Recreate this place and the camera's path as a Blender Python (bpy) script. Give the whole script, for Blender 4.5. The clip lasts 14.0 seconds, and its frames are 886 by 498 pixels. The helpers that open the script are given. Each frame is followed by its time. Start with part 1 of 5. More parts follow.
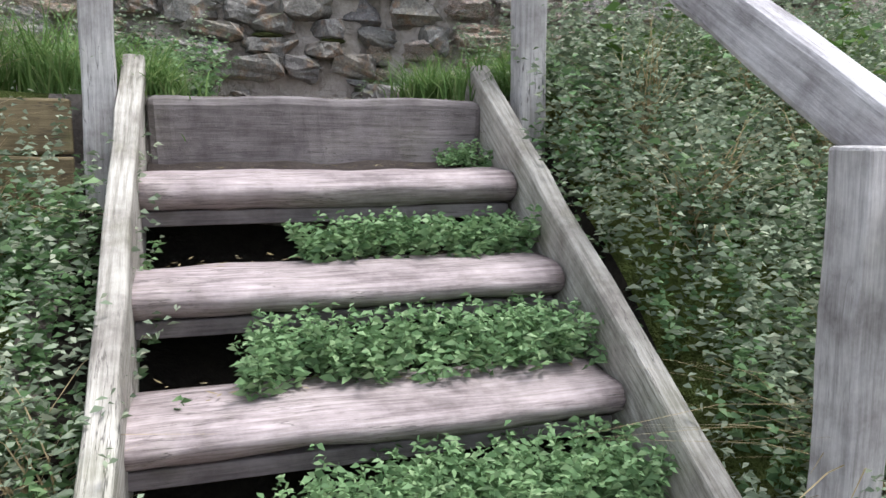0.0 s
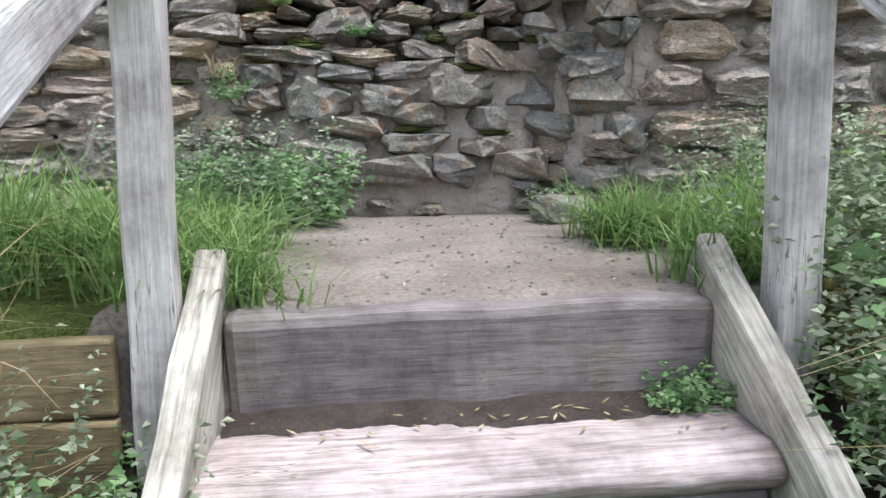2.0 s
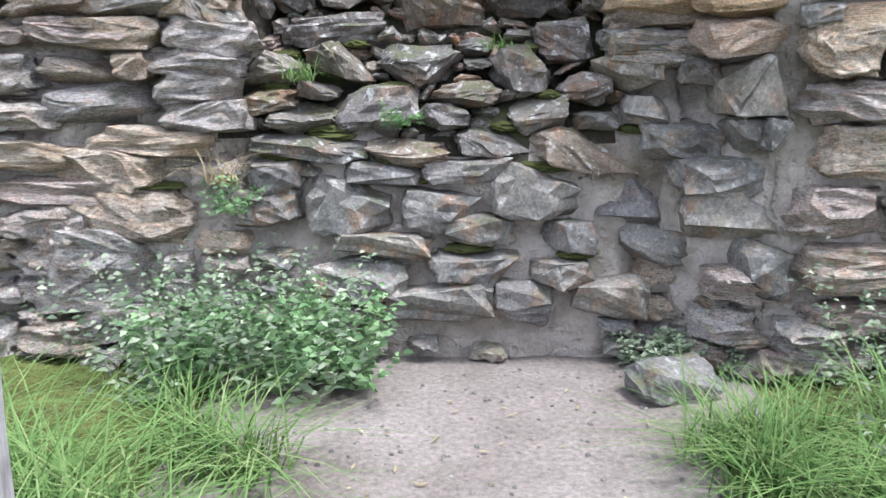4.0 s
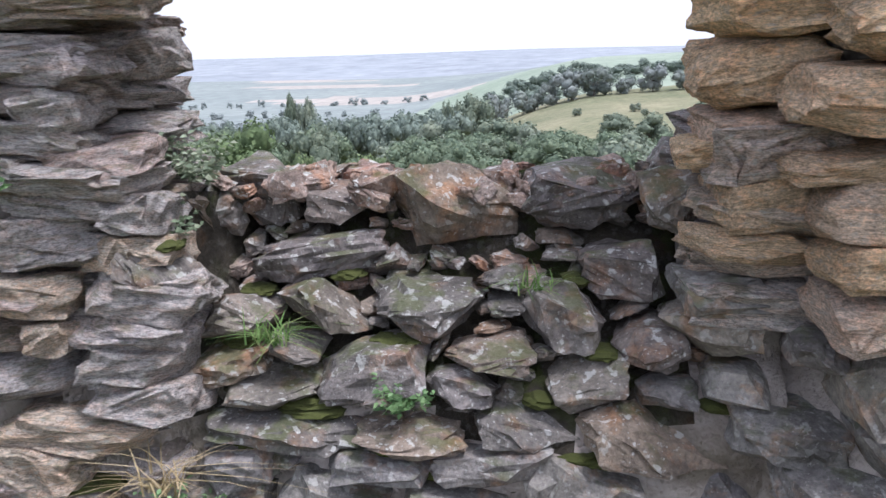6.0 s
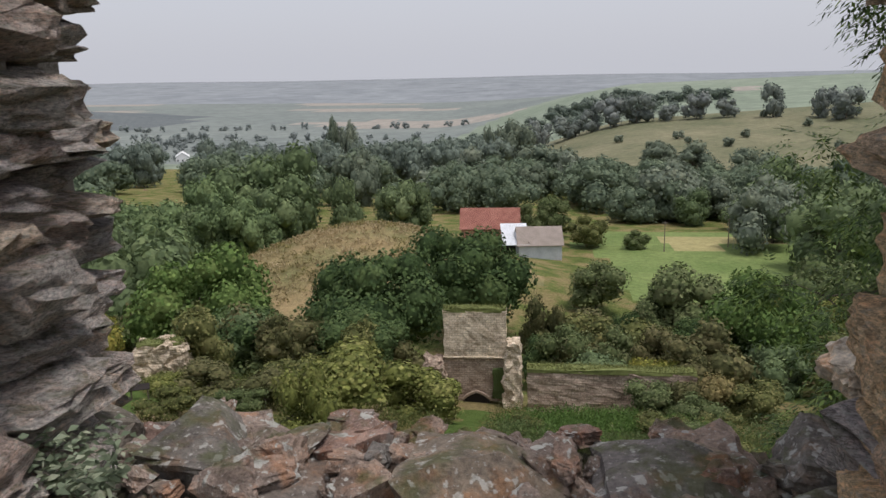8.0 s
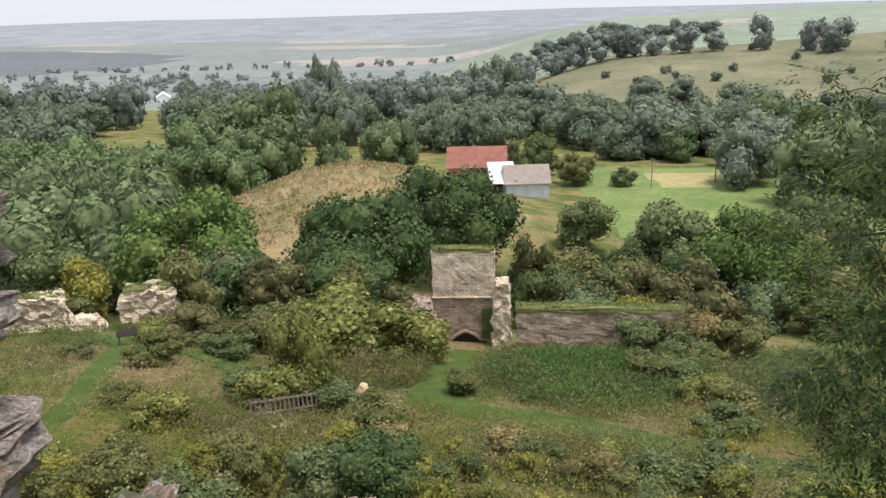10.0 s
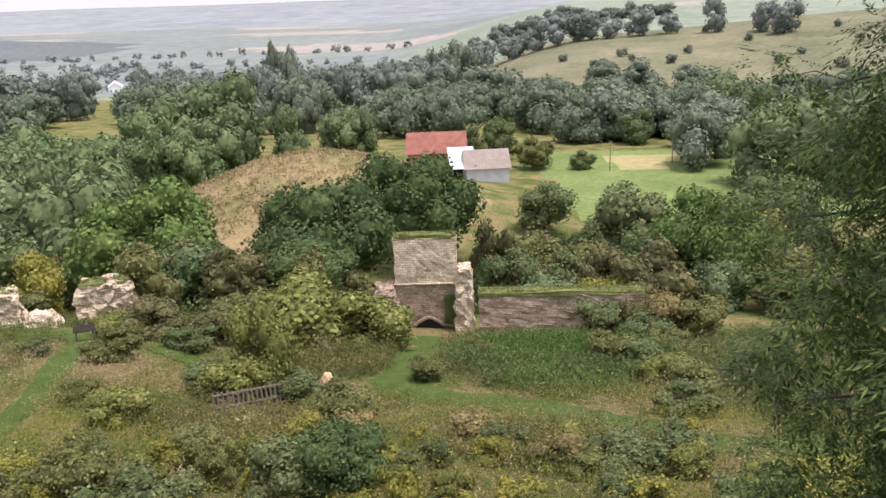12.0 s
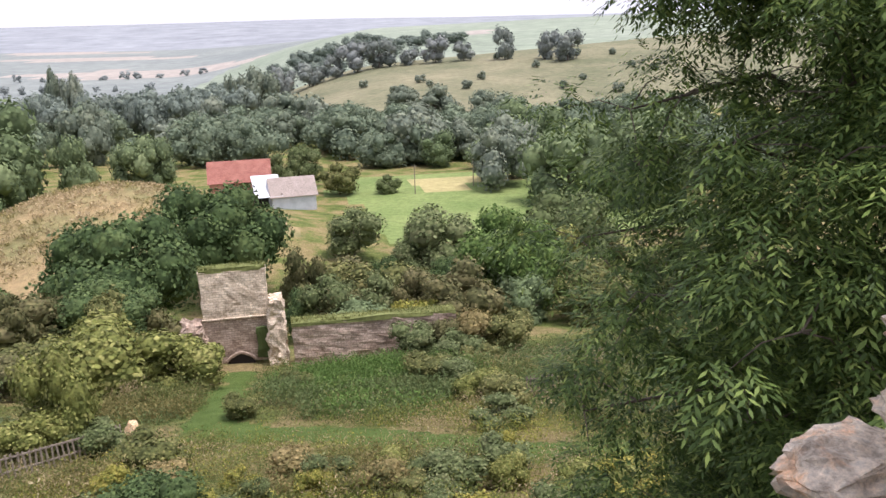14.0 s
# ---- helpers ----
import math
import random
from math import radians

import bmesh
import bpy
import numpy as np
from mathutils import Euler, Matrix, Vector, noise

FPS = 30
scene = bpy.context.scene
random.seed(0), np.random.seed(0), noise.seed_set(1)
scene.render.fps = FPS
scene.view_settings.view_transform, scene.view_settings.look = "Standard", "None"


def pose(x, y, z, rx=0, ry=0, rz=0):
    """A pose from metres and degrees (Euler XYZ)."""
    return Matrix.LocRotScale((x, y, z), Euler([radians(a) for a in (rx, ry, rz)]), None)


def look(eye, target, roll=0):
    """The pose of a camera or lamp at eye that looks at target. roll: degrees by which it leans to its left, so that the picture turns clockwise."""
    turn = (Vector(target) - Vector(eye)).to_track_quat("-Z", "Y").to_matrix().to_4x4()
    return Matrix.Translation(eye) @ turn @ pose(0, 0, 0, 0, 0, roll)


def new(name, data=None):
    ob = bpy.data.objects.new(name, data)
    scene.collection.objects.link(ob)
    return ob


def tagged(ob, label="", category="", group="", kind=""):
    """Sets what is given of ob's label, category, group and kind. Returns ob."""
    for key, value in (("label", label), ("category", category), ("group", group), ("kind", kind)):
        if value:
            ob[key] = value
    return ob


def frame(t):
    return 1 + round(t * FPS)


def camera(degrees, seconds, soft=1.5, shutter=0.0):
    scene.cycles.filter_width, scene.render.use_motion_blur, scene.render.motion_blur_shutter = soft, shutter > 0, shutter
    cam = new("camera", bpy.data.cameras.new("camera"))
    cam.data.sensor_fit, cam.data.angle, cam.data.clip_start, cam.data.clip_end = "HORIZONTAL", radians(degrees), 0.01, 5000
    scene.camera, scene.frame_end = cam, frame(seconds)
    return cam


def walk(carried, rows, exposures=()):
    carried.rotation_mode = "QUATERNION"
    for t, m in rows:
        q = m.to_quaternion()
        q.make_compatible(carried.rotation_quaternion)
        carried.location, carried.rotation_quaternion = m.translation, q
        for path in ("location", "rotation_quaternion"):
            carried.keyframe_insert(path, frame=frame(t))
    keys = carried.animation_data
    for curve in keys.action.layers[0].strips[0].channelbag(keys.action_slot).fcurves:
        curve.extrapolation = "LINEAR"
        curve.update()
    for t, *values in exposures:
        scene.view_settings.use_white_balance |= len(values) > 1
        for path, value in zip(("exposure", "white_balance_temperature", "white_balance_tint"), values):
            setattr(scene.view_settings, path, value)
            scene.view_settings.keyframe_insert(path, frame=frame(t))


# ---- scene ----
cam = camera(57.1, 14.0)
PATH = [
    (0, (0.012, 0.04, -0.056), (0.523, 1.948, -0.369), 0.5),
    (0.5, (0.065, 0.212, 0.008), (0.429, 2.148, -0.34), -0.5),
    (1, (0.121, 0.424, 0.167), (0.35, 2.376, -0.202), -1.0),
    (1.5, (0.098, 0.629, 0.249), (0.236, 2.593, -0.107), -0.3),
    (2, (0.122, 0.84, 0.35), (0.247, 2.807, 0.01), -0.7),
    (2.5, (0.173, 0.998, 0.502), (0.247, 2.97, 0.18), 1.4),
    (2.7, (0.152, 1.057, 0.524), (0.227, 3.028, 0.191), 0.7),
    (4.8, (0.168, 1.873, 0.956), (0.082, 3.806, 0.45), -0.7),
    (5, (0.157, 1.934, 1.0), (0.065, 3.87, 0.506), -1.2),
    (5.5, (0.205, 2.099, 1.088), (0.074, 4.032, 0.594), -0.7),
    (6, (0.247, 2.218, 1.221), (0.06, 4.153, 0.754), -1.7),
    (6.5, (0.198, 2.398, 1.311), (0.004, 4.346, 0.902), -1.1),
    (7, (0.186, 2.522, 1.362), (-0.024, 4.464, 0.933), -1.8),
    (7.5, (0.227, 2.729, 1.452), (-0.042, 4.671, 1.061), -2.0),
    (7.7, (0.225, 2.798, 1.508), (-0.059, 4.737, 1.109), -1.2),
    (9.8, (0.099, 3.27, 1.503), (-0.159, 5.183, 0.979), -1.6),
    (10, (0.103, 3.32, 1.506), (-0.145, 5.226, 0.951), -1.7),
    (10.5, (0.128, 3.376, 1.54), (-0.128, 5.278, 0.977), -2.2),
    (11, (0.132, 3.395, 1.538), (-0.051, 5.301, 0.961), -2.1),
    (11.5, (0.13, 3.38, 1.521), (-0.051, 5.284, 0.935), -2.0),
    (12, (0.128, 3.374, 1.532), (-0.027, 5.278, 0.941), -2.2),
    (12.5, (0.113, 3.363, 1.563), (0.074, 5.264, 0.942), -1.7),
    (13, (0.086, 3.354, 1.613), (0.306, 5.242, 0.992), -1.1),
    (13.5, (0.097, 3.394, 1.628), (0.403, 5.277, 1.028), -1.4),
    (14, (0.101, 3.436, 1.587), (0.41, 5.335, 1.041), -1.4),
]
EXPOSURES = [(0, 0.48, 5850, 10), (1, 0.58, 5850, 6), (2.5, 0.92, 5850, 9), (4.8, 1.25, 5450, 13), (5.5, 1.0, 5450, 16), (6.5, 0.2, 6000, 19), (7.0, 0.0, 6200, 21), (7.7, -0.5, 6300, 14), (10, 0.15, 6300, 12), (11, 0.28, 6380, 18), (12, 0.35, 6400, 20), (12.6, 0.85, 6300, 22), (13.1, 0.9, 6200, 22), (14, 0.5, 6200, 22)]
walk(cam, [(t, look(eye, target, roll)) for t, eye, target, roll in PATH], EXPOSURES)

# ---- light: an overcast sky and a weak, wide sun ----
SUN_HEIGHT, SUN_TURN = 72.0, 116.0
world = bpy.data.worlds.new("overcast_sky")
scene.world = world
world.use_nodes = True
wn = world.node_tree
for n in list(wn.nodes):
    wn.nodes.remove(n)
sky = wn.nodes.new("ShaderNodeTexSky")
sky.sky_type, sky.sun_disc = "NISHITA", False
sky.sun_elevation, sky.sun_rotation = radians(SUN_HEIGHT), radians(SUN_TURN)
sky.air_density, sky.dust_density = 1.0, 6.0
bg_sky = wn.nodes.new("ShaderNodeBackground")
bg_sky.inputs["Strength"].default_value = 0.05
bg_cloud = wn.nodes.new("ShaderNodeBackground")
bg_cloud.inputs["Color"].default_value = (0.93, 0.95, 1.0, 1)
bg_cloud.inputs["Strength"].default_value = 0.8
both = wn.nodes.new("ShaderNodeAddShader")
wo = wn.nodes.new("ShaderNodeOutputWorld")
wn.links.new(sky.outputs[0], bg_sky.inputs["Color"])
wn.links.new(bg_sky.outputs[0], both.inputs[0])
wn.links.new(bg_cloud.outputs[0], both.inputs[1])
wn.links.new(both.outputs[0], wo.inputs["Surface"])

sun_data = bpy.data.lights.new("sun", "SUN")
sun_data.energy, sun_data.angle, sun_data.color = 3.0, radians(16), (1.0, 0.96, 0.9)
sun = new("sun", sun_data)
sun.rotation_euler = (radians(90 - SUN_HEIGHT), 0, radians(180 - SUN_TURN))


# ---- materials ----
def ramp_stops(node, stops):
    el = node.color_ramp.elements
    while len(el) < len(stops):
        el.new(0.5)
    for e, (p, c) in zip(el, stops):
        e.position, e.color = p, (*c, 1)


class Mat:
    """A node material: colours come in by nodes, joined to one principled surface."""

    def __init__(self, name, rough=0.9, specular=0.3):
        self.m = bpy.data.materials.new(name)
        self.m.use_nodes = True
        self.t = self.m.node_tree
        self.b = self.t.nodes["Principled BSDF"]
        self.b.inputs["Roughness"].default_value = rough
        self.b.inputs["Specular IOR Level"].default_value = specular
        self.co = self.t.nodes.new("ShaderNodeTexCoord")

    def node(self, kind, **sets):
        n = self.t.nodes.new(kind)
        for k, v in sets.items():
            n.inputs[k].default_value = v
        return n

    def link(self, a, b):
        self.t.links.new(a, b)

    def coords(self, where="Object", scale=(1, 1, 1)):
        mp = self.node("ShaderNodeMapping", Scale=scale)
        source = self.t.nodes.new("ShaderNodeNewGeometry").outputs["Position"] if where == "World" else self.co.outputs[where]
        self.link(source, mp.inputs["Vector"])
        return mp.outputs[0]

    def noise(self, scale, detail=4.0, rough=0.55, where="Object", stretch=(1, 1, 1)):
        n = self.node("ShaderNodeTexNoise", Scale=scale, Detail=detail, Roughness=rough)
        self.link(self.coords(where, stretch), n.inputs["Vector"])
        return n.outputs["Fac"]

    def ramp(self, fac, stops):
        n = self.t.nodes.new("ShaderNodeValToRGB")
        ramp_stops(n, stops)
        self.link(fac, n.inputs[0])
        return n.outputs[0]

    def mix(self, fac, a, b, mode="MIX"):
        n = self.t.nodes.new("ShaderNodeMix")
        n.data_type, n.blend_type = "RGBA", mode
        for sock, v in ((n.inputs[0], fac), (n.inputs[6], a), (n.inputs[7], b)):
            if isinstance(v, (int, float)):
                sock.default_value = v
            elif isinstance(v, tuple):
                sock.default_value = (*v, 1)
            else:
                self.link(v, sock)
        return n.outputs[2]

    def random(self):
        return self.t.nodes.new("ShaderNodeObjectInfo").outputs["Random"]

    def island(self):
        return self.t.nodes.new("ShaderNodeNewGeometry").outputs["Random Per Island"]

    def bump(self, fac, strength=0.5, distance=0.02):
        n = self.node("ShaderNodeBump", Strength=strength, Distance=distance)
        self.link(fac, n.inputs["Height"])
        old = self.b.inputs["Normal"].links
        if old:
            self.link(old[0].from_socket, n.inputs["Normal"])
        self.link(n.outputs[0], self.b.inputs["Normal"])

    def done(self, colour):
        if isinstance(colour, tuple):
            self.b.inputs["Base Color"].default_value = (*colour, 1)
        else:
            self.link(colour, self.b.inputs["Base Color"])
        return self.m


def upward(M, low, high):
    """1 where a surface faces up, for moss and dust that settle from above."""
    g = M.t.nodes.new("ShaderNodeNewGeometry")
    s = M.t.nodes.new("ShaderNodeSeparateXYZ")
    M.link(g.outputs["Normal"], s.inputs[0])
    r = M.node("ShaderNodeMapRange", **{"From Min": low, "From Max": high})
    M.link(s.outputs[2], r.inputs[0])
    return r.outputs[0]


def times(M, a, b):
    n = M.t.nodes.new("ShaderNodeMath")
    n.operation = "MULTIPLY"
    M.link(a, n.inputs[0])
    if isinstance(b, (int, float)):
        n.inputs[1].default_value = b
    else:
        M.link(b, n.inputs[1])
    return n.outputs[0]


def plain(name, col, rough=0.8, metal=0.0, vary=0.25, scale=2.0):
    M = Mat(name, rough, 0.3)
    M.b.inputs["Metallic"].default_value = metal
    n = M.noise(scale, 6, 0.65)
    c = M.mix(1.0, col, M.ramp(n, [(0.3, (1 - vary,) * 3), (0.7, (1 + vary,) * 3)]), "MULTIPLY")
    M.bump(M.noise(scale * 6, 4, 0.6), 0.3, 0.02)
    return M.done(c)


def stone_material(name, palette, moss=0.5, lichen=0.5, stained=0.6):
    M = Mat(name, 0.92, 0.25)
    base = M.ramp(M.random(), palette)
    broad = M.noise(9, 5, 0.6, "Generated", (1, 1, 3))
    col = M.mix(1.0, base, M.ramp(broad, [(0.28, (0.72, 0.7, 0.68)), (0.5, (1, 1, 1)), (0.75, (1.3, 1.28, 1.25))]), "MULTIPLY")
    layers = M.noise(5, 6, 0.7, "Object", (2, 2, 6))
    col = M.mix(1.0, col, M.ramp(layers, [(0.3, (0.8, 0.79, 0.78)), (0.62, (1.12, 1.11, 1.1))]), "MULTIPLY")
    grain = M.noise(24, 8, 0.78)
    col = M.mix(1.0, col, M.ramp(grain, [(0.34, (0.36, 0.34, 0.32)), (0.46, (1.05, 1.04, 1.02)), (0.62, (1.75, 1.68, 1.6))]), "MULTIPLY")
    crust = M.ramp(M.noise(4.5, 6, 0.7, "Generated"), [(0.47, (0, 0, 0)), (0.6, (1, 1, 1))])
    col = M.mix(times(M, crust, 0.5), col, M.mix(1.0, (1.12, 0.88, 0.72), col, "MULTIPLY"))
    stain = M.ramp(M.noise(3.2, 7, 0.75, "Object"), [(0.34, (1, 1, 1)), (0.42, (0, 0, 0))])
    col = M.mix(times(M, stain, stained), col, (0.055, 0.047, 0.04))
    cracks = M.ramp(M.noise(7, 7, 0.7, "Object", (1, 1, 2.2)), [(0.475, (0, 0, 0)), (0.496, (1, 1, 1)), (0.504, (1, 1, 1)), (0.525, (0, 0, 0))])
    col = M.mix(times(M, cracks, 0.75 * min(1.0, stained + 0.3)), col, (0.06, 0.048, 0.04))
    specks = M.ramp(M.noise(34, 3, 0.6, "Generated"), [(0.61, (0, 0, 0)), (0.65, (1, 1, 1))])
    col = M.mix(times(M, specks, 0.6 * lichen), col, (0.62, 0.62, 0.58))
    spots = M.ramp(M.noise(14, 3, 0.55, "Generated"), [(0.58, (0, 0, 0)), (0.63, (1, 1, 1))])
    col = M.mix(times(M, spots, lichen), col, (0.5, 0.5, 0.45))
    mossy = times(M, times(M, upward(M, 0.2, 0.8), M.ramp(M.noise(5, 4, 0.6, "Generated"), [(0.52, (0, 0, 0)), (0.62, (1, 1, 1))])), moss)
    col = M.mix(mossy, col, (0.07, 0.085, 0.02))
    M.bump(M.noise(4, 8, 0.78, "Object", (1, 1, 1.6)), 0.55, 0.1)
    M.bump(M.noise(13, 8, 0.75, "Object", (1, 1, 1.6)), 0.5, 0.05)
    M.bump(grain, 0.7, 0.035)
    return M.done(col)


GREY_STONE = stone_material("grey_rubble", [(0.0, (0.33, 0.315, 0.31)), (0.3, (0.46, 0.435, 0.415)), (0.5, (0.39, 0.36, 0.36)), (0.62, (0.44, 0.375, 0.31)), (0.76, (0.49, 0.415, 0.33)), (0.88, (0.41, 0.345, 0.32)), (1.0, (0.46, 0.425, 0.395))])
BROWN_STONE = stone_material("brown_sandstone", [(0.0, (0.53, 0.4, 0.265)), (0.35, (0.58, 0.44, 0.26)), (0.6, (0.49, 0.4, 0.33)), (0.8, (0.6, 0.45, 0.27)), (1.0, (0.53, 0.41, 0.31))], 0.2, 0.3, 0.4)


def rubble_material(name, palette, moss=0.6, lichen=0.6, stained=0.6, relief=1.0):
    """Broken fieldstone with an even grain, pale lichen and damp stains, at true size."""
    M = Mat(name, 0.9, 0.25)
    base = M.ramp(M.random(), palette)
    col = M.mix(1.0, base, M.ramp(M.noise(9, 5, 0.62, "World"), [(0.3, (0.55, 0.54, 0.54)), (0.5, (1, 1, 1)), (0.72, (1.4, 1.37, 1.33))]), "MULTIPLY")
    fine = M.noise(95, 6, 0.72, "World")
    col = M.mix(1.0, col, M.ramp(fine, [(0.32, (0.6, 0.59, 0.58)), (0.5, (1, 1, 1)), (0.68, (1.4, 1.38, 1.34))]), "MULTIPLY")
    rusty = M.ramp(M.noise(14, 5, 0.65, "World"), [(0.52, (0, 0, 0)), (0.66, (1, 1, 1))])
    col = M.mix(times(M, rusty, 0.75), col, M.mix(1.0, (1.32, 0.9, 0.62), col, "MULTIPLY"))
    stain = M.ramp(M.noise(6.5, 6, 0.7, "World"), [(0.36, (1, 1, 1)), (0.47, (0, 0, 0))])
    col = M.mix(times(M, stain, stained), col, (0.045, 0.04, 0.035))
    spots = M.ramp(M.noise(42, 3, 0.5, "World"), [(0.6, (0, 0, 0)), (0.64, (1, 1, 1))])
    col = M.mix(times(M, times(M, spots, upward(M, -0.5, 0.4)), lichen), col, (0.5, 0.5, 0.46))
    specks = M.ramp(M.noise(120, 2, 0.5, "World"), [(0.64, (0, 0, 0)), (0.69, (1, 1, 1))])
    col = M.mix(times(M, specks, 0.6 * lichen), col, (0.55, 0.54, 0.5))
    mossy = times(M, times(M, upward(M, 0.3, 0.85), M.ramp(M.noise(11, 4, 0.6, "World"), [(0.5, (0, 0, 0)), (0.6, (1, 1, 1))])), moss)
    col = M.mix(mossy, col, (0.06, 0.075, 0.018))
    M.bump(M.noise(16, 6, 0.65, "World"), 0.55 * relief, 0.03)
    M.bump(M.noise(50, 6, 0.7, "World"), 0.5 * relief, 0.012)
    M.bump(fine, 0.4 * relief, 0.006)
    return M.done(col)


SILL_STONE = rubble_material("dark_broken_fieldstone", [(0.0, (0.125, 0.115, 0.105)), (0.3, (0.185, 0.165, 0.145)), (0.5, (0.145, 0.13, 0.125)), (0.7, (0.2, 0.16, 0.122)), (0.85, (0.15, 0.135, 0.115)), (1.0, (0.22, 0.19, 0.16))])
CREST_STONE = rubble_material("crusted_crest_stone", [(0.0, (0.3, 0.2, 0.165)), (0.4, (0.33, 0.25, 0.2)), (0.7, (0.25, 0.2, 0.17)), (1.0, (0.36, 0.28, 0.235))], 0.7, 0.9, 0.5, 1.6)
CORE_STONE = rubble_material("grey_bedded_fieldstone", [(0.0, (0.15, 0.143, 0.133)), (0.35, (0.205, 0.192, 0.17)), (0.55, (0.17, 0.16, 0.158)), (0.75, (0.22, 0.195, 0.16)), (1.0, (0.185, 0.174, 0.158))], 0.5, 0.35, 0.45)


PALE_STONE = rubble_material("pale_rock", [(0.0, (0.55, 0.475, 0.375)), (1.0, (0.61, 0.53, 0.425))], 0.0, 0.25, 0.12)


def mortar_material():
    M = Mat("lime_mortar", 0.95, 0.15)
    col = M.ramp(M.noise(5, 6, 0.65), [(0.3, (0.25, 0.21, 0.18)), (0.5, (0.41, 0.36, 0.315)), (0.7, (0.53, 0.475, 0.425))])
    col = M.mix(M.ramp(M.noise(3, 4, 0.6), [(0.52, (0, 0, 0)), (0.66, (0.7, 0.7, 0.7))]), col, (0.1, 0.085, 0.05))
    M.bump(M.noise(30, 6, 0.7), 0.8, 0.03)
    M.bump(M.noise(7, 5, 0.6), 0.8, 0.08)
    return M.done(col)


MORTAR = mortar_material()
# mossy core; its near-black base paints the deep shade between stones
SHADED_CORE = rubble_material("shade_dark_mossy_core", [(0.0, (0.05, 0.043, 0.032)), (1.0, (0.05, 0.043, 0.032))], 1.0, 0.1, 0.5, 2.5)


def wood_material(name, dark, light, along, green=0.0):
    """Weathered timber: long fibres, split cracks along them, damp blotches and a little algae."""
    M = Mat(name, 0.78, 0.3)
    fibre, split = [26, 26, 26], [9, 9, 9]
    fibre[along], split[along] = 1.4, 0.55
    grain = M.noise(4.0, 7, 0.7, "Object", tuple(fibre))
    col = M.ramp(grain, [(0.3, dark), (0.56, light), (0.8, tuple(min(1, c * 1.25) for c in light))])
    blot = M.noise(5, 7, 0.68)
    col = M.mix(1.0, col, M.ramp(blot, [(0.34, (0.5, 0.47, 0.47)), (0.5, (0.92, 0.9, 0.9)), (0.66, (1.25, 1.23, 1.24))]), "MULTIPLY")
    cracks = M.ramp(M.noise(5.0, 4, 0.6, "Object", tuple(split)), [(0.485, (0, 0, 0)), (0.5, (1, 1, 1)), (0.515, (0, 0, 0))])
    cracks = times(M, cracks, M.ramp(M.noise(3, 3, 0.5), [(0.45, (0, 0, 0)), (0.6, (1, 1, 1))]))
    col = M.mix(times(M, cracks, 0.85), col, (0.045, 0.036, 0.032))
    if green:
        col = M.mix(times(M, M.ramp(M.noise(6, 5, 0.7), [(0.52, (0, 0, 0)), (0.7, (1, 1, 1))]), green), col, (0.13, 0.14, 0.05))
    M.bump(grain, 0.5, 0.006)
    M.bump(blot, 0.3, 0.01)
    return M.done(col)


LOG = wood_material("wet_worn_log", (0.16, 0.128, 0.122), (0.41, 0.35, 0.34), 0, 0.12)
BOARD = wood_material("weathered_board", (0.12, 0.104, 0.1), (0.2, 0.178, 0.172), 0, 0.15)
STRINGER = wood_material("weathered_stringer", (0.2, 0.185, 0.15), (0.45, 0.425, 0.37), 1, 0.3)
POST = wood_material("grey_post", (0.31, 0.295, 0.285), (0.52, 0.5, 0.485), 2, 0.15)
OLDBOARD = wood_material("yellowed_board", (0.11, 0.085, 0.042), (0.23, 0.18, 0.1), 0, 0.5)
BARK = wood_material("bark", (0.06, 0.05, 0.04), (0.16, 0.13, 0.1), 2, 0.3)
PALING = wood_material("paling_wood", (0.11, 0.09, 0.07), (0.25, 0.21, 0.165), 2)


def earth_material():
    M = Mat("trodden_earth", 0.95, 0.2)
    col = M.ramp(M.noise(3, 6, 0.65), [(0.3, (0.145, 0.122, 0.106)), (0.5, (0.22, 0.19, 0.168)), (0.7, (0.29, 0.255, 0.232))])
    col = M.mix(1.0, col, M.ramp(M.noise(70, 5, 0.75), [(0.3, (0.55, 0.55, 0.55)), (0.7, (1.35, 1.32, 1.3))]), "MULTIPLY")
    M.bump(M.noise(60, 6, 0.75), 0.6, 0.02)
    return M.done(col)


EARTH = earth_material()


def ground_material():
    M = Mat("rough_ground", 0.97, 0.1)
    col = M.ramp(M.noise(0.22, 7, 0.65), [(0.32, (0.07, 0.1, 0.025)), (0.45, (0.13, 0.16, 0.045)), (0.56, (0.24, 0.2, 0.09)), (0.72, (0.3, 0.23, 0.12))])
    col = M.mix(1.0, col, M.ramp(M.noise(3, 7, 0.75), [(0.3, (0.5, 0.5, 0.5)), (0.7, (1.35, 1.35, 1.3))]), "MULTIPLY")
    M.bump(M.noise(2.5, 7, 0.75), 1.0, 0.3)
    return M.done(col)


GROUND = ground_material()


def field_material(name, a, b, scale=0.08):
    M = Mat(name, 0.97, 0.1)
    col = M.ramp(M.noise(scale, 7, 0.65), [(0.32, a), (0.68, b)])
    col = M.mix(1.0, col, M.ramp(M.noise(scale * 12, 6, 0.75), [(0.3, (0.7, 0.7, 0.7)), (0.7, (1.25, 1.25, 1.2))]), "MULTIPLY")
    M.bump(M.noise(scale * 25, 6, 0.75), 0.8, 0.2)
    return M.done(col)


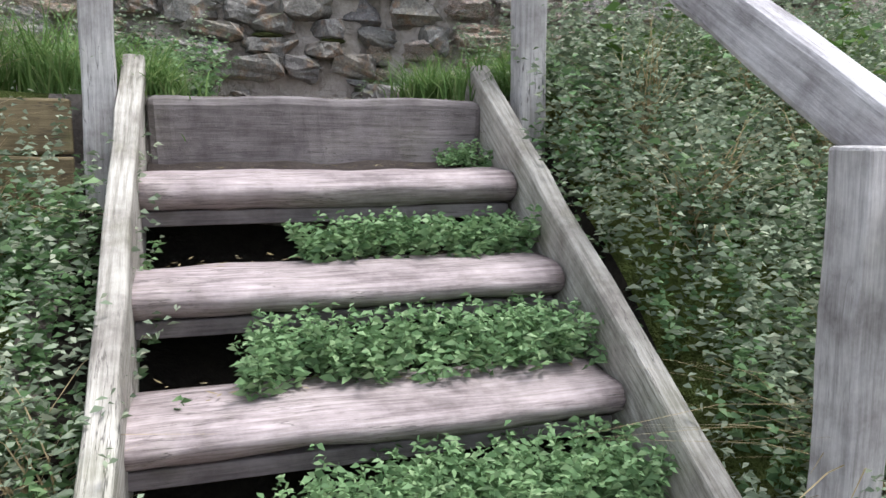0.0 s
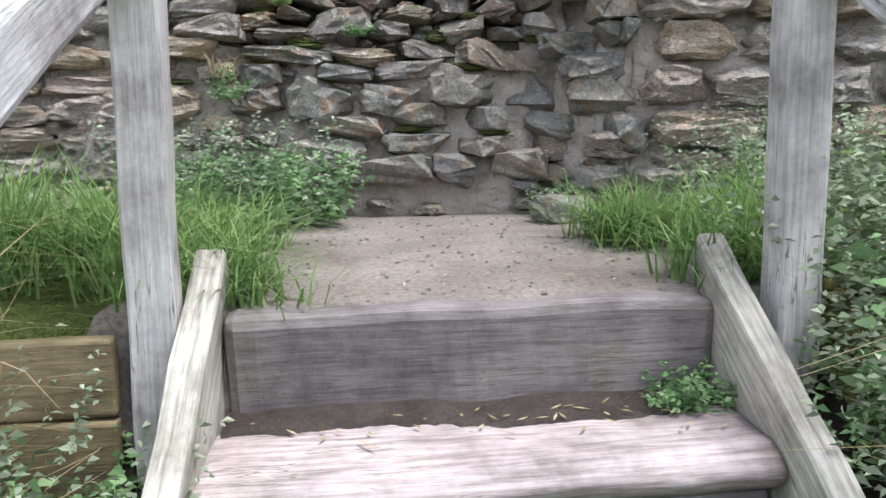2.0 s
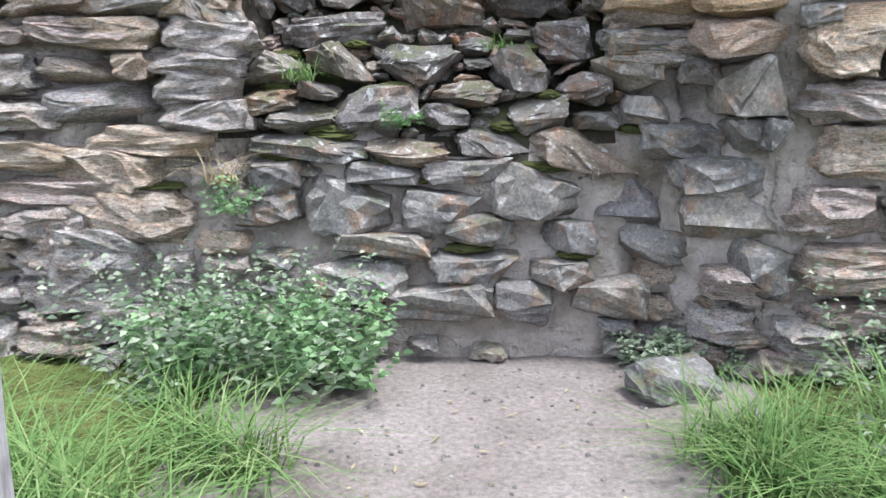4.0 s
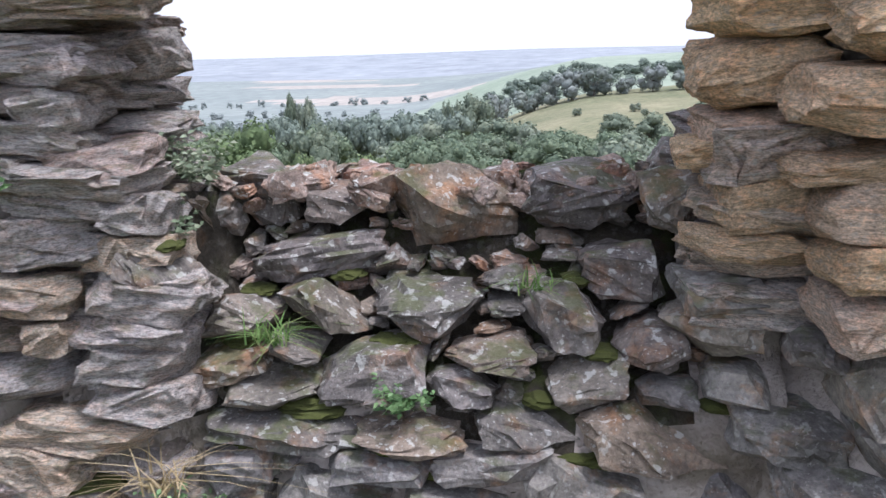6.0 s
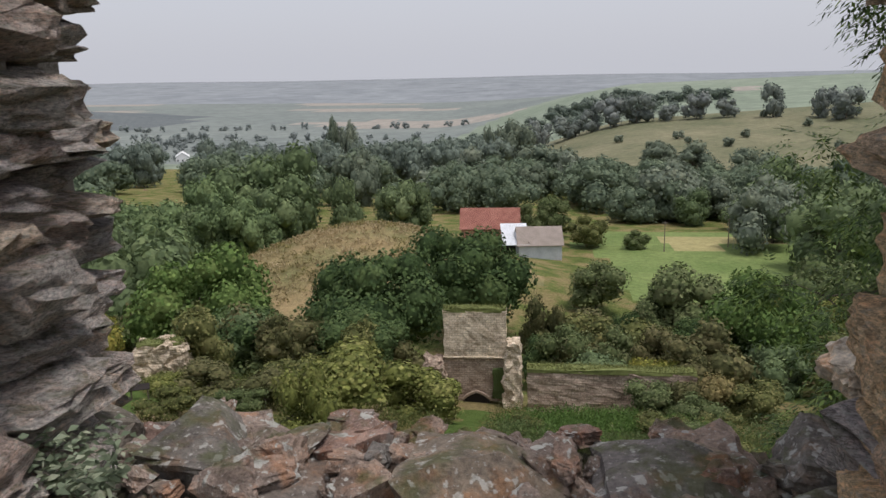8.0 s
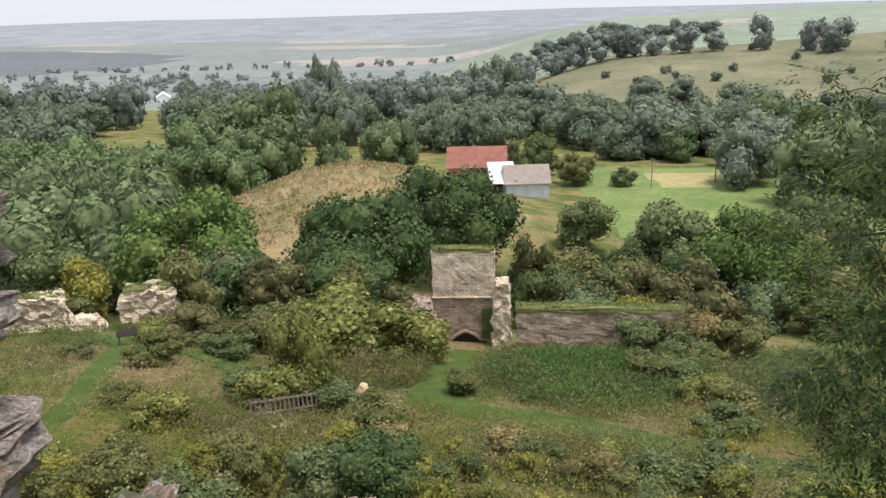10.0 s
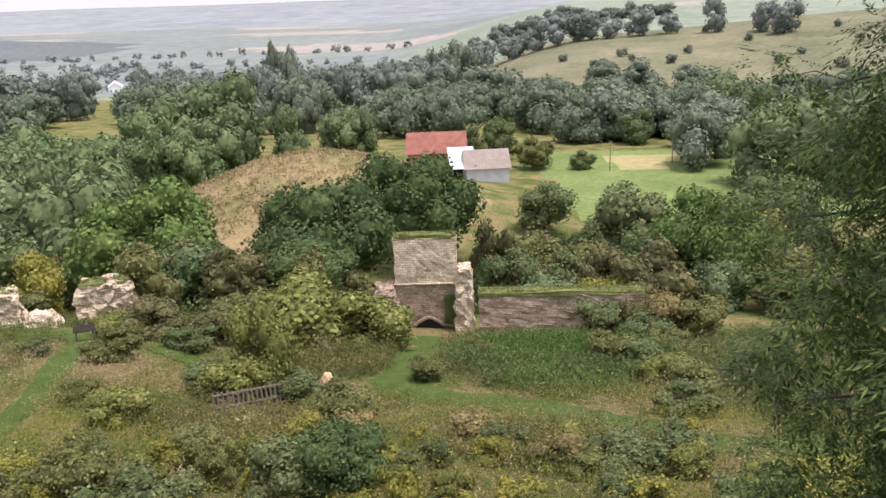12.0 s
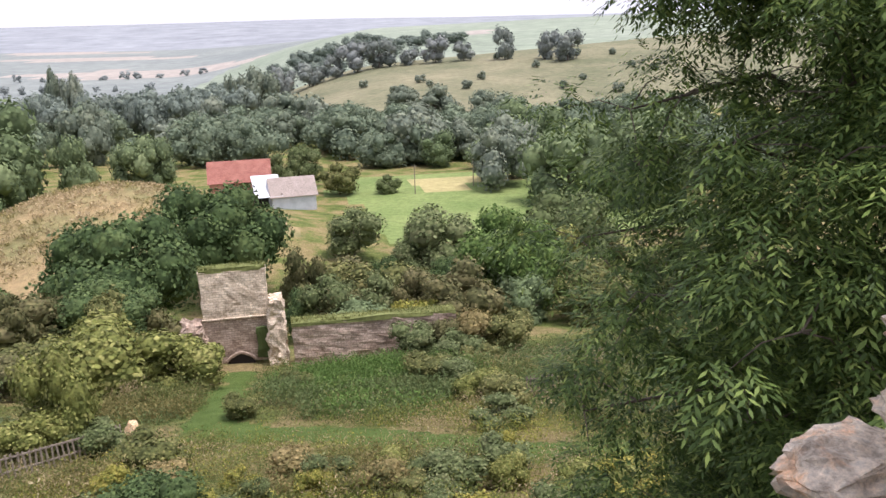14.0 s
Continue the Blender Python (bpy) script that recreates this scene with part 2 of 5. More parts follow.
# soil darkened to near-black, so that the shade under the steps is painted
SHADED_SOIL = field_material("shade_dark_soil", (0.03, 0.026, 0.022), (0.07, 0.06, 0.05), 3.0)
LEAF_MOULD = field_material("leaf_mould", (0.1, 0.08, 0.07), (0.19, 0.155, 0.14), 9.0)
PATH_GRASS = field_material("mown_path_grass", (0.075, 0.125, 0.028), (0.125, 0.18, 0.05), 0.9)
MEADOW = field_material("green_meadow", (0.12, 0.175, 0.055), (0.2, 0.25, 0.09))
STRAW = field_material("dry_grass_hill", (0.17, 0.17, 0.075), (0.35, 0.25, 0.14), 0.1)
HAYFIELD = field_material("hayfield", (0.28, 0.26, 0.12), (0.38, 0.33, 0.16))
HILLSIDE = field_material("rough_hill_pasture", (0.12, 0.13, 0.075), (0.22, 0.205, 0.13), 0.03)
# far land: aerial haze is painted in as pale, blue-grey base colours
HAZE_FIELD = field_material("haze_tinted_green_field", (0.19, 0.23, 0.172), (0.25, 0.285, 0.225), 0.006)
HAZE_STUBBLE = field_material("haze_tinted_stubble_field", (0.29, 0.265, 0.235), (0.33, 0.3, 0.265), 0.006)
HAZE_PLAIN = field_material("haze_tinted_valley_plain", (0.175, 0.197, 0.19), (0.22, 0.242, 0.225), 0.004)
HAZE_RIDGE = field_material("haze_tinted_ridge", (0.22, 0.237, 0.255), (0.25, 0.267, 0.285), 0.0008)
HAZE_WOOD = field_material("haze_tinted_wooded_hill", (0.12, 0.135, 0.14), (0.15, 0.165, 0.17), 0.01)


def leaf_material(name, stops, translucent=0.3, rough=0.75, clump=0.0, depth=0.5):
    M = Mat(name, rough, 0.18)
    col = M.ramp(M.island(), stops)
    tint = M.ramp(M.random(), [(0.0, (0.82, 0.85, 0.8)), (1.0, (1.15, 1.12, 1.15))])
    col = M.mix(1.0, col, tint, "MULTIPLY")
    if clump:
        dapple = M.noise(clump, 5, 0.65)
        col = M.mix(1.0, col, M.ramp(dapple, [(0.34, (1 - depth,) * 3), (0.52, (1, 1, 1)), (0.68, (1 + 0.9 * depth, 1 + 0.85 * depth, 1 + 0.7 * depth))]), "MULTIPLY")
        M.bump(dapple, 1.0, 0.5 / clump)
    M.done(col)
    tr = M.t.nodes.new("ShaderNodeBsdfTranslucent")
    M.link(col, tr.inputs["Color"])
    mx = M.t.nodes.new("ShaderNodeMixShader")
    mx.inputs[0].default_value = translucent
    out = M.t.nodes["Material Output"]
    M.link(M.b.outputs[0], mx.inputs[1])
    M.link(tr.outputs[0], mx.inputs[2])
    M.link(mx.outputs[0], out.inputs["Surface"])
    return M.m


FOLIAGE = {
    "bright": ("bright_leaves", [(0, (0.07, 0.13, 0.03)), (0.6, (0.12, 0.2, 0.05)), (1, (0.17, 0.25, 0.07))]),
    "dark": ("dark_leaves", [(0, (0.044, 0.081, 0.027)), (0.6, (0.075, 0.125, 0.040)), (1, (0.112, 0.169, 0.056))]),
    "mid": ("mid_leaves", [(0, (0.075, 0.106, 0.037)), (0.6, (0.125, 0.169, 0.062)), (1, (0.188, 0.225, 0.094))]),
    "yellow": ("yellow_leaves", [(0, (0.13, 0.16, 0.03)), (0.6, (0.24, 0.25, 0.05)), (1, (0.38, 0.35, 0.08))]),
    "olive": ("olive_leaves", [(0, (0.085, 0.105, 0.032)), (0.6, (0.145, 0.165, 0.052)), (1, (0.23, 0.235, 0.085))]),
    "brown": ("brown_leaves", [(0, (0.08, 0.092, 0.034)), (0.6, (0.125, 0.132, 0.05)), (1, (0.185, 0.178, 0.078))]),
    "rust": ("rusty_weeds", [(0, (0.13, 0.125, 0.045)), (0.6, (0.2, 0.18, 0.068)), (1, (0.31, 0.265, 0.11))]),
    # distance haze is put into leaf colour: wood a little, haze and mist more
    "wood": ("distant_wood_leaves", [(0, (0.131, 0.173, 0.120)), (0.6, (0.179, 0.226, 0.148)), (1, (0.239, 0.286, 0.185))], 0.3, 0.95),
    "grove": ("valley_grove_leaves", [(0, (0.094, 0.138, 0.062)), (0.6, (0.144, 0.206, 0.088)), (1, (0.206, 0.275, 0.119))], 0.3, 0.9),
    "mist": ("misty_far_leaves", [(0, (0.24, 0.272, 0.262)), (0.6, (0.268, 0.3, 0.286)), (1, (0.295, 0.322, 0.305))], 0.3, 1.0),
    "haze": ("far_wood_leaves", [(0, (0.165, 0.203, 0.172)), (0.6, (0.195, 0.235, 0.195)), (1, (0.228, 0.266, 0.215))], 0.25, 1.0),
    # wide ramp: dark leaflets stand for shade, yellow-green ones for sunlit tips
    "ash": ("ash_leaves", [(0, (0.045, 0.078, 0.021)), (0.5, (0.085, 0.138, 0.036)), (0.8, (0.175, 0.255, 0.066)), (1, (0.28, 0.35, 0.095))], 0.25, 0.55),
    "lime": ("lime_hawthorn_leaves", [(0, (0.1, 0.13, 0.03)), (0.6, (0.17, 0.2, 0.05)), (1, (0.27, 0.29, 0.09))]),
    "weed": ("weed_leaves", [(0, (0.115, 0.201, 0.086)), (0.6, (0.196, 0.310, 0.138)), (1, (0.310, 0.425, 0.218))], 0.3, 0.5),
    "weed_grey": ("greyish_weed_leaves", [(0, (0.13, 0.17, 0.105)), (0.6, (0.24, 0.29, 0.19)), (1, (0.42, 0.45, 0.32))], 0.25, 0.6),
    "grass": ("grass_blades", [(0, (0.102, 0.178, 0.051)), (0.7, (0.170, 0.272, 0.085)), (1, (0.289, 0.340, 0.145))], 0.35),
    "dry": ("dry_grass_blades", [(0, (0.25, 0.2, 0.1)), (0.7, (0.4, 0.32, 0.18)), (1, (0.5, 0.42, 0.27))], 0.3),
}
LEAF = {kind: leaf_material(*look_of) for kind, look_of in FOLIAGE.items()}
CROWN_KINDS = ("bright", "dark", "mid", "yellow", "olive", "brown", "wood", "haze", "rust", "lime", "grove", "mist")
DISTANT = ("wood", "haze", "mist", "grove")
CROWN_LEAF, WOOD_LEAF = {}, {}
for kind in CROWN_KINDS:
    name, stops = FOLIAGE[kind][0], FOLIAGE[kind][1]
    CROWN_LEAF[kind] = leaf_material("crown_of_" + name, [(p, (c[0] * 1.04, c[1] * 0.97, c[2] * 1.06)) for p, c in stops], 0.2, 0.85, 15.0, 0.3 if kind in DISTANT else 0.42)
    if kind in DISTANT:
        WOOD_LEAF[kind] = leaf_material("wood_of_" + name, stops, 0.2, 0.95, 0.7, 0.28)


# ---- mesh helpers ----
def part(name, bm, material, parent=None, label=""):
    me = bpy.data.meshes.new(name)
    bm.to_mesh(me)
    bm.free()
    me.materials.append(material)
    ob = new(name, me)
    if parent is not None:
        ob.parent = parent
    if label:
        ob["label"] = label
    return ob


def mesh_of(name, verts, faces, material, smooth=False):
    me = bpy.data.meshes.new(name)
    me.from_pydata([tuple(map(float, v)) for v in verts], [], [tuple(int(i) for i in f) for f in faces])
    me.materials.append(material)
    if smooth:
        me.polygons.foreach_set("use_smooth", [True] * len(me.polygons))
    me.update()
    return me


def quads_mesh(name, quads, material):
    """A mesh from an array n x 4 x 3 of loose quads."""
    n = len(quads)
    me = bpy.data.meshes.new(name)
    me.vertices.add(4 * n)
    me.vertices.foreach_set("co", np.ascontiguousarray(quads, dtype=np.float32).ravel())
    me.loops.add(4 * n)
    me.loops.foreach_set("vertex_index", np.arange(4 * n, dtype=np.int32))
    me.polygons.add(n)
    me.polygons.foreach_set("loop_start", np.arange(0, 4 * n, 4, dtype=np.int32))
    me.polygons.foreach_set("loop_total", np.full(n, 4, dtype=np.int32))
    me.materials.append(material)
    me.update(calc_edges=True)
    return me


def box_bm(sx, sy, sz, bevel=0.004, wobble=0.0, cuts=0, seed=0):
    """A bevelled box round its middle, with slightly uneven faces."""
    bm = bmesh.new()
    bmesh.ops.create_cube(bm, size=1.0)
    bmesh.ops.scale(bm, vec=(sx, sy, sz), verts=bm.verts)
    if bevel:
        bmesh.ops.bevel(bm, geom=list(bm.edges), offset=bevel, segments=2, profile=0.5, affect="EDGES")
    if cuts:
        axis = max(range(3), key=lambda i: (sx, sy, sz)[i])
        long = [e for e in bm.edges if abs((e.verts[0].co - e.verts[1].co)[axis]) > 0.5 * (sx, sy, sz)[axis]]
        bmesh.ops.subdivide_edges(bm, edges=long, cuts=cuts)
    if wobble:
        for v in bm.verts:
            p = v.co * 6 + Vector((seed * 3.1, seed, 0))
            v.co += Vector((noise.noise(p), noise.noise(p + Vector((9, 0, 0))), noise.noise(p + Vector((0, 9, 0))))) * wobble
    return bm


def empty(name, m, label, category, group="", kind=""):
    ob = new(name)
    ob.matrix_world = m
    return tagged(ob, label, category, group, kind)


def unit(v):
    return v / np.maximum(np.linalg.norm(v, axis=-1, keepdims=True), 1e-9)


# ---- the lie of the land ----
STAIR_O, STAIR_TURN = Vector((0.273, 2.257, 0.0)), 3.7
STAIR = Matrix.Translation(STAIR_O) @ Matrix.Rotation(radians(STAIR_TURN), 4, "Z")
UX, UY = math.cos(radians(STAIR_TURN)), math.sin(radians(STAIR_TURN))


def smooth(a, b, x):
    f = np.clip((x - a) / (b - a), 0, 1)
    return f * f * (3 - 2 * f)


def ripple(x, y, s):
    return np.sin(x * s + 1.3 * np.sin(y * s * 0.7)) * np.cos(y * s * 1.1 + 0.8 * np.sin(x * s * 0.6))


def land(x, y):
    """Height of the ground."""
    x, y = np.asarray(x, float), np.asarray(y, float)
    u = (x - STAIR_O.x) * UX + (y - STAIR_O.y) * UY
    v = -(x - STAIR_O.x) * UY + (y - STAIR_O.y) * UX
    run = np.minimum(v, 0) * 0.66
    aside = smooth(0.42, 0.75, np.abs(u))
    inner = run - 0.32 * smooth(0.05, -0.04, v)
    bank = run * 0.9 + 0.06 * smooth(0.6, 1.5, np.abs(u)) + 0.05 * ripple(x, y, 5.0) * smooth(0.1, -0.3, v)
    bank = bank - 0.26 * smooth(-0.5, -0.6, u) * smooth(-1.8, -1.4, u) * smooth(-0.02, -0.1, v) * smooth(-1.5, -0.7, v)
    near = inner * (1 - aside) + bank * aside
    near = np.maximum(near, -2.3 + 0.05 * ripple(x, y, 1.5))
    d = np.hypot(x, y)
    a = x / np.maximum(y, 1.0)
    slope = np.interp(y, [4, 6, 20, 35, 56, 62, 80, 138], [-5.5, -6.3, -10.5, -15.2, -21.3, -22.5, -27, -29.3])
    slope = slope + 0.25 * ripple(x, y, 0.35) * smooth(6, 14, y) * smooth(130, 90, y) + 1.6 * smooth(-10, -20, x) * smooth(30, 46, y) * smooth(66, 56, y)
    slope = slope + 9.5 * np.exp(-((x + 27) / 21) ** 2 - ((y - 116) / 21) ** 2)
    hill = np.interp(y, [138, 165, 200, 250, 300, 340, 430, 560, 700, 1000, 1500, 2500, 3400, 4200, 4700], [-29.3, -30, -33, -33, -27, -25, -21.5, -18, -13, -7, -18, -45, -14, 6, 4])
    hill = hill + np.clip(a - 0.12, -0.2, 0.6) * 28 * smooth(260, 450, y) * smooth(2200, 1200, y)
    vale = np.interp(y, [138, 230, 350, 600, 1000, 2500, 3400, 4200, 4700], [-28.3, -33, -43, -54, -58, -58, -14, 8, 5])
    far = vale + (hill - vale) * smooth(-0.16, 0.1, a)
    far = far + 24 * np.exp(-((x + 810) / 135) ** 2 - ((y - 1150) / 260) ** 2) + 5 * ripple(x, y, 0.0026) * smooth(900, 2500, y)
    out = np.where(y < 138, slope, far)
    behind = -2.3 - 0.02 * np.maximum(-y, 0)
    z = np.where(y < 3.75, np.where(y < -3, behind, near), out)
    z = np.where((y >= 3.75) & (y < 4.0), 0.0, z)
    side = smooth(3.0, 9.0, np.abs(x)) * (y < 4)
    return z * (1 - side) + np.where(y < -3, behind, -2.3) * side if z.ndim else float(z)


def land1(x, y):
    return float(land(np.array([x]), np.array([y]))[0])


def axis_steps(lo, hi, fine_lo, fine_hi, step, grow):
    mid = list(np.arange(fine_lo, fine_hi + 1e-6, step))
    out, s = mid[:], step
    while out[-1] < hi:
        s *= grow
        out.append(out[-1] + s)
    s, low = step, []
    at = fine_lo
    while at > lo:
        s *= grow
        at -= s
        low.append(at)
    return np.array(low[::-1] + out)


def build_ground():
    xs = axis_steps(-3200, 3200, -2.2, 2.8, 0.06, 1.08)
    ys = axis_steps(-900, 4650, -0.8, 4.2, 0.045, 1.055)
    gx, gy = np.meshgrid(xs, ys)
    gz = land(gx.ravel(), gy.ravel())
    n, m = len(xs), len(ys)
    verts = np.stack([gx.ravel(), gy.ravel(), gz], 1)
    i = (np.arange(m - 1)[:, None] * n + np.arange(n - 1)[None, :]).ravel()
    faces = np.stack([i, i + 1, i + n + 1, i + n], 1)
    me = mesh_of("ground", verts, faces, GROUND, True)
    cx, cy = verts[faces].mean(1)[:, 0], verts[faces].mean(1)[:, 1]
    slots = [EARTH, STRAW, HILLSIDE, HAZE_FIELD, HAZE_STUBBLE, MEADOW, HAYFIELD, HAZE_PLAIN, HAZE_RIDGE, SHADED_SOIL, HAZE_WOOD]
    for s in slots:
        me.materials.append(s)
    idx = np.zeros(len(faces), int)
    a = cx / np.maximum(cy, 1)
    idx[(cy < 3.9) & (np.abs(cx - 0.25) < 0.62)] = 1
    # below the steps: the soil with their shade in its colour
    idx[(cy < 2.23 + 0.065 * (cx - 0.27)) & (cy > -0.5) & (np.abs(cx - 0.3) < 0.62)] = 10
    idx[((cx + 27) / 21) ** 2 + ((cy - 112) / 22) ** 2 + 0.25 * ripple(cx, cy, 0.3) < 1.25] = 2
    idx[(cy > 262) & (cy < 450) & (a > -0.03)] = 3
    # ground from 450 m outwards takes the colours with haze painted in
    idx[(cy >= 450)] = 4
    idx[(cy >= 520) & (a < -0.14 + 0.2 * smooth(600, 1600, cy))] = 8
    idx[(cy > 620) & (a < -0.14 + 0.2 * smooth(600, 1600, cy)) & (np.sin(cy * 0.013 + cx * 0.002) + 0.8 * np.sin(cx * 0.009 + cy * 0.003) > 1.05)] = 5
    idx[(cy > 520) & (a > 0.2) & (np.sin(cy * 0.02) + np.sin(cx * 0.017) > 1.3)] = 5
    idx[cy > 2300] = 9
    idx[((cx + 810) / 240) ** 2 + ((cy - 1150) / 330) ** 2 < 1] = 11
    idx[(cx > 6 + 5 * ripple(cx, cy, 0.2)) & (cx < 62) & (cy > 108) & (cy < 172)] = 6
    idx[(cx > 20) & (cx < 42) & (cy + 2 * np.sin(cx * 0.3) > 155) & (cy < 165)] = 7
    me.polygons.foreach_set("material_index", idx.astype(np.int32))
    me.update()
    return tagged(new("ground", me), "grassy castle slope falling to a wide green valley", "ground", kind="structure")


build_ground()


# ---- rubble stones ----
def rock_mesh(name, seed, blocky, material, rough=0.05, cuts=2, strata=0.06, corners=44):
    """A unit rock: an uneven block with chipped corners."""
    rng = random.Random(seed)
    bm = bmesh.new()
    for _ in range(corners):
        p = Vector([rng.uniform(-1, 1) for _ in range(3)])
        n = (abs(p.x) ** blocky + abs(p.y) ** blocky + abs(p.z) ** blocky) ** (1 / blocky)
        bm.verts.new(p / n * 0.5 * rng.uniform(0.92, 1.04))
    hull = bmesh.ops.convex_hull(bm, input=bm.verts)
    bmesh.ops.delete(bm, geom=[v for v in bm.verts if not v.link_faces], context="VERTS")
    bmesh.ops.subdivide_edges(bm, edges=bm.edges, cuts=cuts, use_grid_fill=True)
    bmesh.ops.triangulate(bm, faces=bm.faces)
    off = Vector((seed * 7.3, seed * 1.7, seed))
    for v in bm.verts:
        q = Vector((v.co.x * 3, v.co.y * 3, v.co.z * 7)) + off
        k = noise.fractal(q, 0.7, 2.1, 4) * rough + noise.noise(v.co * 14 + off) * rough * 0.5
        layer = noise.noise(Vector((seed, 0.3, v.co.z * 7 + seed * 3))) * strata
        v.co += v.co.normalized() * k
        v.co.x *= 1 + layer
        v.co.y *= 1 + layer
    me = bpy.data.meshes.new(name)
    bm.to_mesh(me)
    bm.free()
    me.materials.append(material)
    return me


GREY_ROCKS = [rock_mesh("rubble_stone", s, 7 if s % 2 else 12, GREY_STONE, 0.08) for s in range(10)]
CORE_ROCKS = [rock_mesh("bedded_stone", 200 + s, 8, CORE_STONE, 0.07, 2, 0.05, 26) for s in range(12)]
BROWN_ROCKS = [rock_mesh("sandstone_block", 50 + s, 12, BROWN_STONE, 0.045) for s in range(8)]
COURSE_GREY = [rock_mesh("coursed_stone", 80 + s, 6, GREY_STONE, 0.1, 2, 0.16) for s in range(10)]
CREST_ROCKS = [rock_mesh("crest_stone", 160 + s, 4.0, CREST_STONE, 0.12, 3, 0.0, 18) for s in range(8)]
SILL_ROCKS = [rock_mesh("sill_stone", 120 + s, 5.0, SILL_STONE, 0.075, 3, 0.05, 20) for s in range(14)]
COURSE_BROWN = [rock_mesh("coursed_block", 95 + s, 12, BROWN_STONE, 0.06, 2, 0.05) for s in range(6)]


def face_y(x, z):
    """Where the inner face of the castle wall stands."""
    if x > 0.58:
        return 3.66 - min(max((x - 0.6) * 0.9, 0), 0.28)
    if x < -0.36:
        return 3.47 + 0.15 * min(max(z, 0), 1.0)
    return float(np.interp(z, [0, 0.25, 0.5, 0.68, 0.83, 0.9, 1.0, 1.05], [3.53, 3.55, 3.6, 3.69, 3.84, 3.89, 3.97, 4.03]))


# ---- the castle wall: two piers and the broken sill between them ----
def wall_piece(name, x0, x1, z1, setback, label, seed, step=0.07, back=4.3):
    """Rubble core of a stretch of wall; the stones sit in its face. z1(x) is its top."""
    xs = np.arange(x0, x1 + 1e-6, step)
    rows = 22
    verts, faces = [], []
    nx = len(xs)
    for side in (0, 1):
        for j in range(rows + 1):
            for x in xs:
                top = z1(x)
                z = -0.3 + (top + 0.3) * j / rows
                w = noise.fractal(Vector((x * 5, z * 5, seed)), 0.8, 2, 4) * 0.04
                if side == 0:
                    y = face_y(x, z) + (setback if z > 0.62 else 0.028) + w
                else:
                    y = (back if top > 2 else 4.16) + 1.5 * w
                    z = -7.0 if j == 0 else z - (0.14 if j == rows and top < 2 else 0)
                verts.append((x + w * 0.5, y, z + w * (j == rows)))
    lay = (rows + 1) * nx
    for j in range(rows):
        for i in range(nx - 1):
            a = j * nx + i
            faces.append((a, a + 1, a + nx + 1, a + nx))
            faces.append((lay + a + 1, lay + a, lay + a + nx, lay + a + nx + 1))
    for i in range(nx - 1):
        a = rows * nx + i
        faces.append((a, a + 1, lay + a + 1, lay + a))
        faces.append((i + 1, i, lay + i, lay + i + 1))
    for j in range(rows):
        a, b = j * nx, j * nx + nx - 1
        faces.append((a, a + nx, lay + a + nx, lay + a))
        faces.append((b + nx, b, lay + b, lay + b + nx))
    me = mesh_of(name, verts, faces, MORTAR, True)
    me.materials.append(SHADED_CORE)
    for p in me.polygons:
        # upper sill face gets the core colour that carries the gaps' shade
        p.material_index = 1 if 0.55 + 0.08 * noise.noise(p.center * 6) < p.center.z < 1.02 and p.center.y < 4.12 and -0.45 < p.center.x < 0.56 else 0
    ob = new(name, me)
    return tagged(ob, label, "wall", kind="structure")


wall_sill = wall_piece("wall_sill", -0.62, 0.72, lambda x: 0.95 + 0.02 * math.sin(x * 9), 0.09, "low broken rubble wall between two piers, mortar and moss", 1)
wall_left = wall_piece("wall_left", -6.0, -0.66, lambda x: 3.0 + 0.2 * math.sin(x * 3), 0.05, "ragged grey rubble castle wall of thin layered stones", 2, 0.1)
wall_right = wall_piece("wall_right", 0.88, 6.0, lambda x: 2.9 + 0.2 * math.sin(x * 3), 0.06, "castle wall of squared brown sandstone blocks", 3, 0.1)
wall_jamb_left = wall_piece("wall_jamb_left", -0.7, -0.56, lambda x: 2.7, 0.13, "rubble core of the broken pier beside the gap", 5, 0.04, 3.98)
wall_jamb_right = wall_piece("wall_jamb_right", 0.69, 0.92, lambda x: 2.7, 0.13, "rubble core of the broken pier beside the gap", 6, 0.05, 3.98)
STONE_RNG = random.Random(11)


def set_stone(wall, shapes, x, y, z, w, d, h, tilt=6.0, turn=8.0, name="stone"):
    rng = STONE_RNG
    ob = new(name, rng.choice(shapes))
    ob.parent = wall
    ob.location = (x, y, z)
    ob.rotation_euler = (radians(rng.uniform(-tilt, tilt)), radians(rng.uniform(-tilt, tilt)) + (math.pi if rng.random() < 0.5 else 0), radians(rng.uniform(-turn, turn)) + (math.pi if rng.random() < 0.5 else 0))
    ob.scale = (w * 1.02, d, h * 1.02)
    return ob


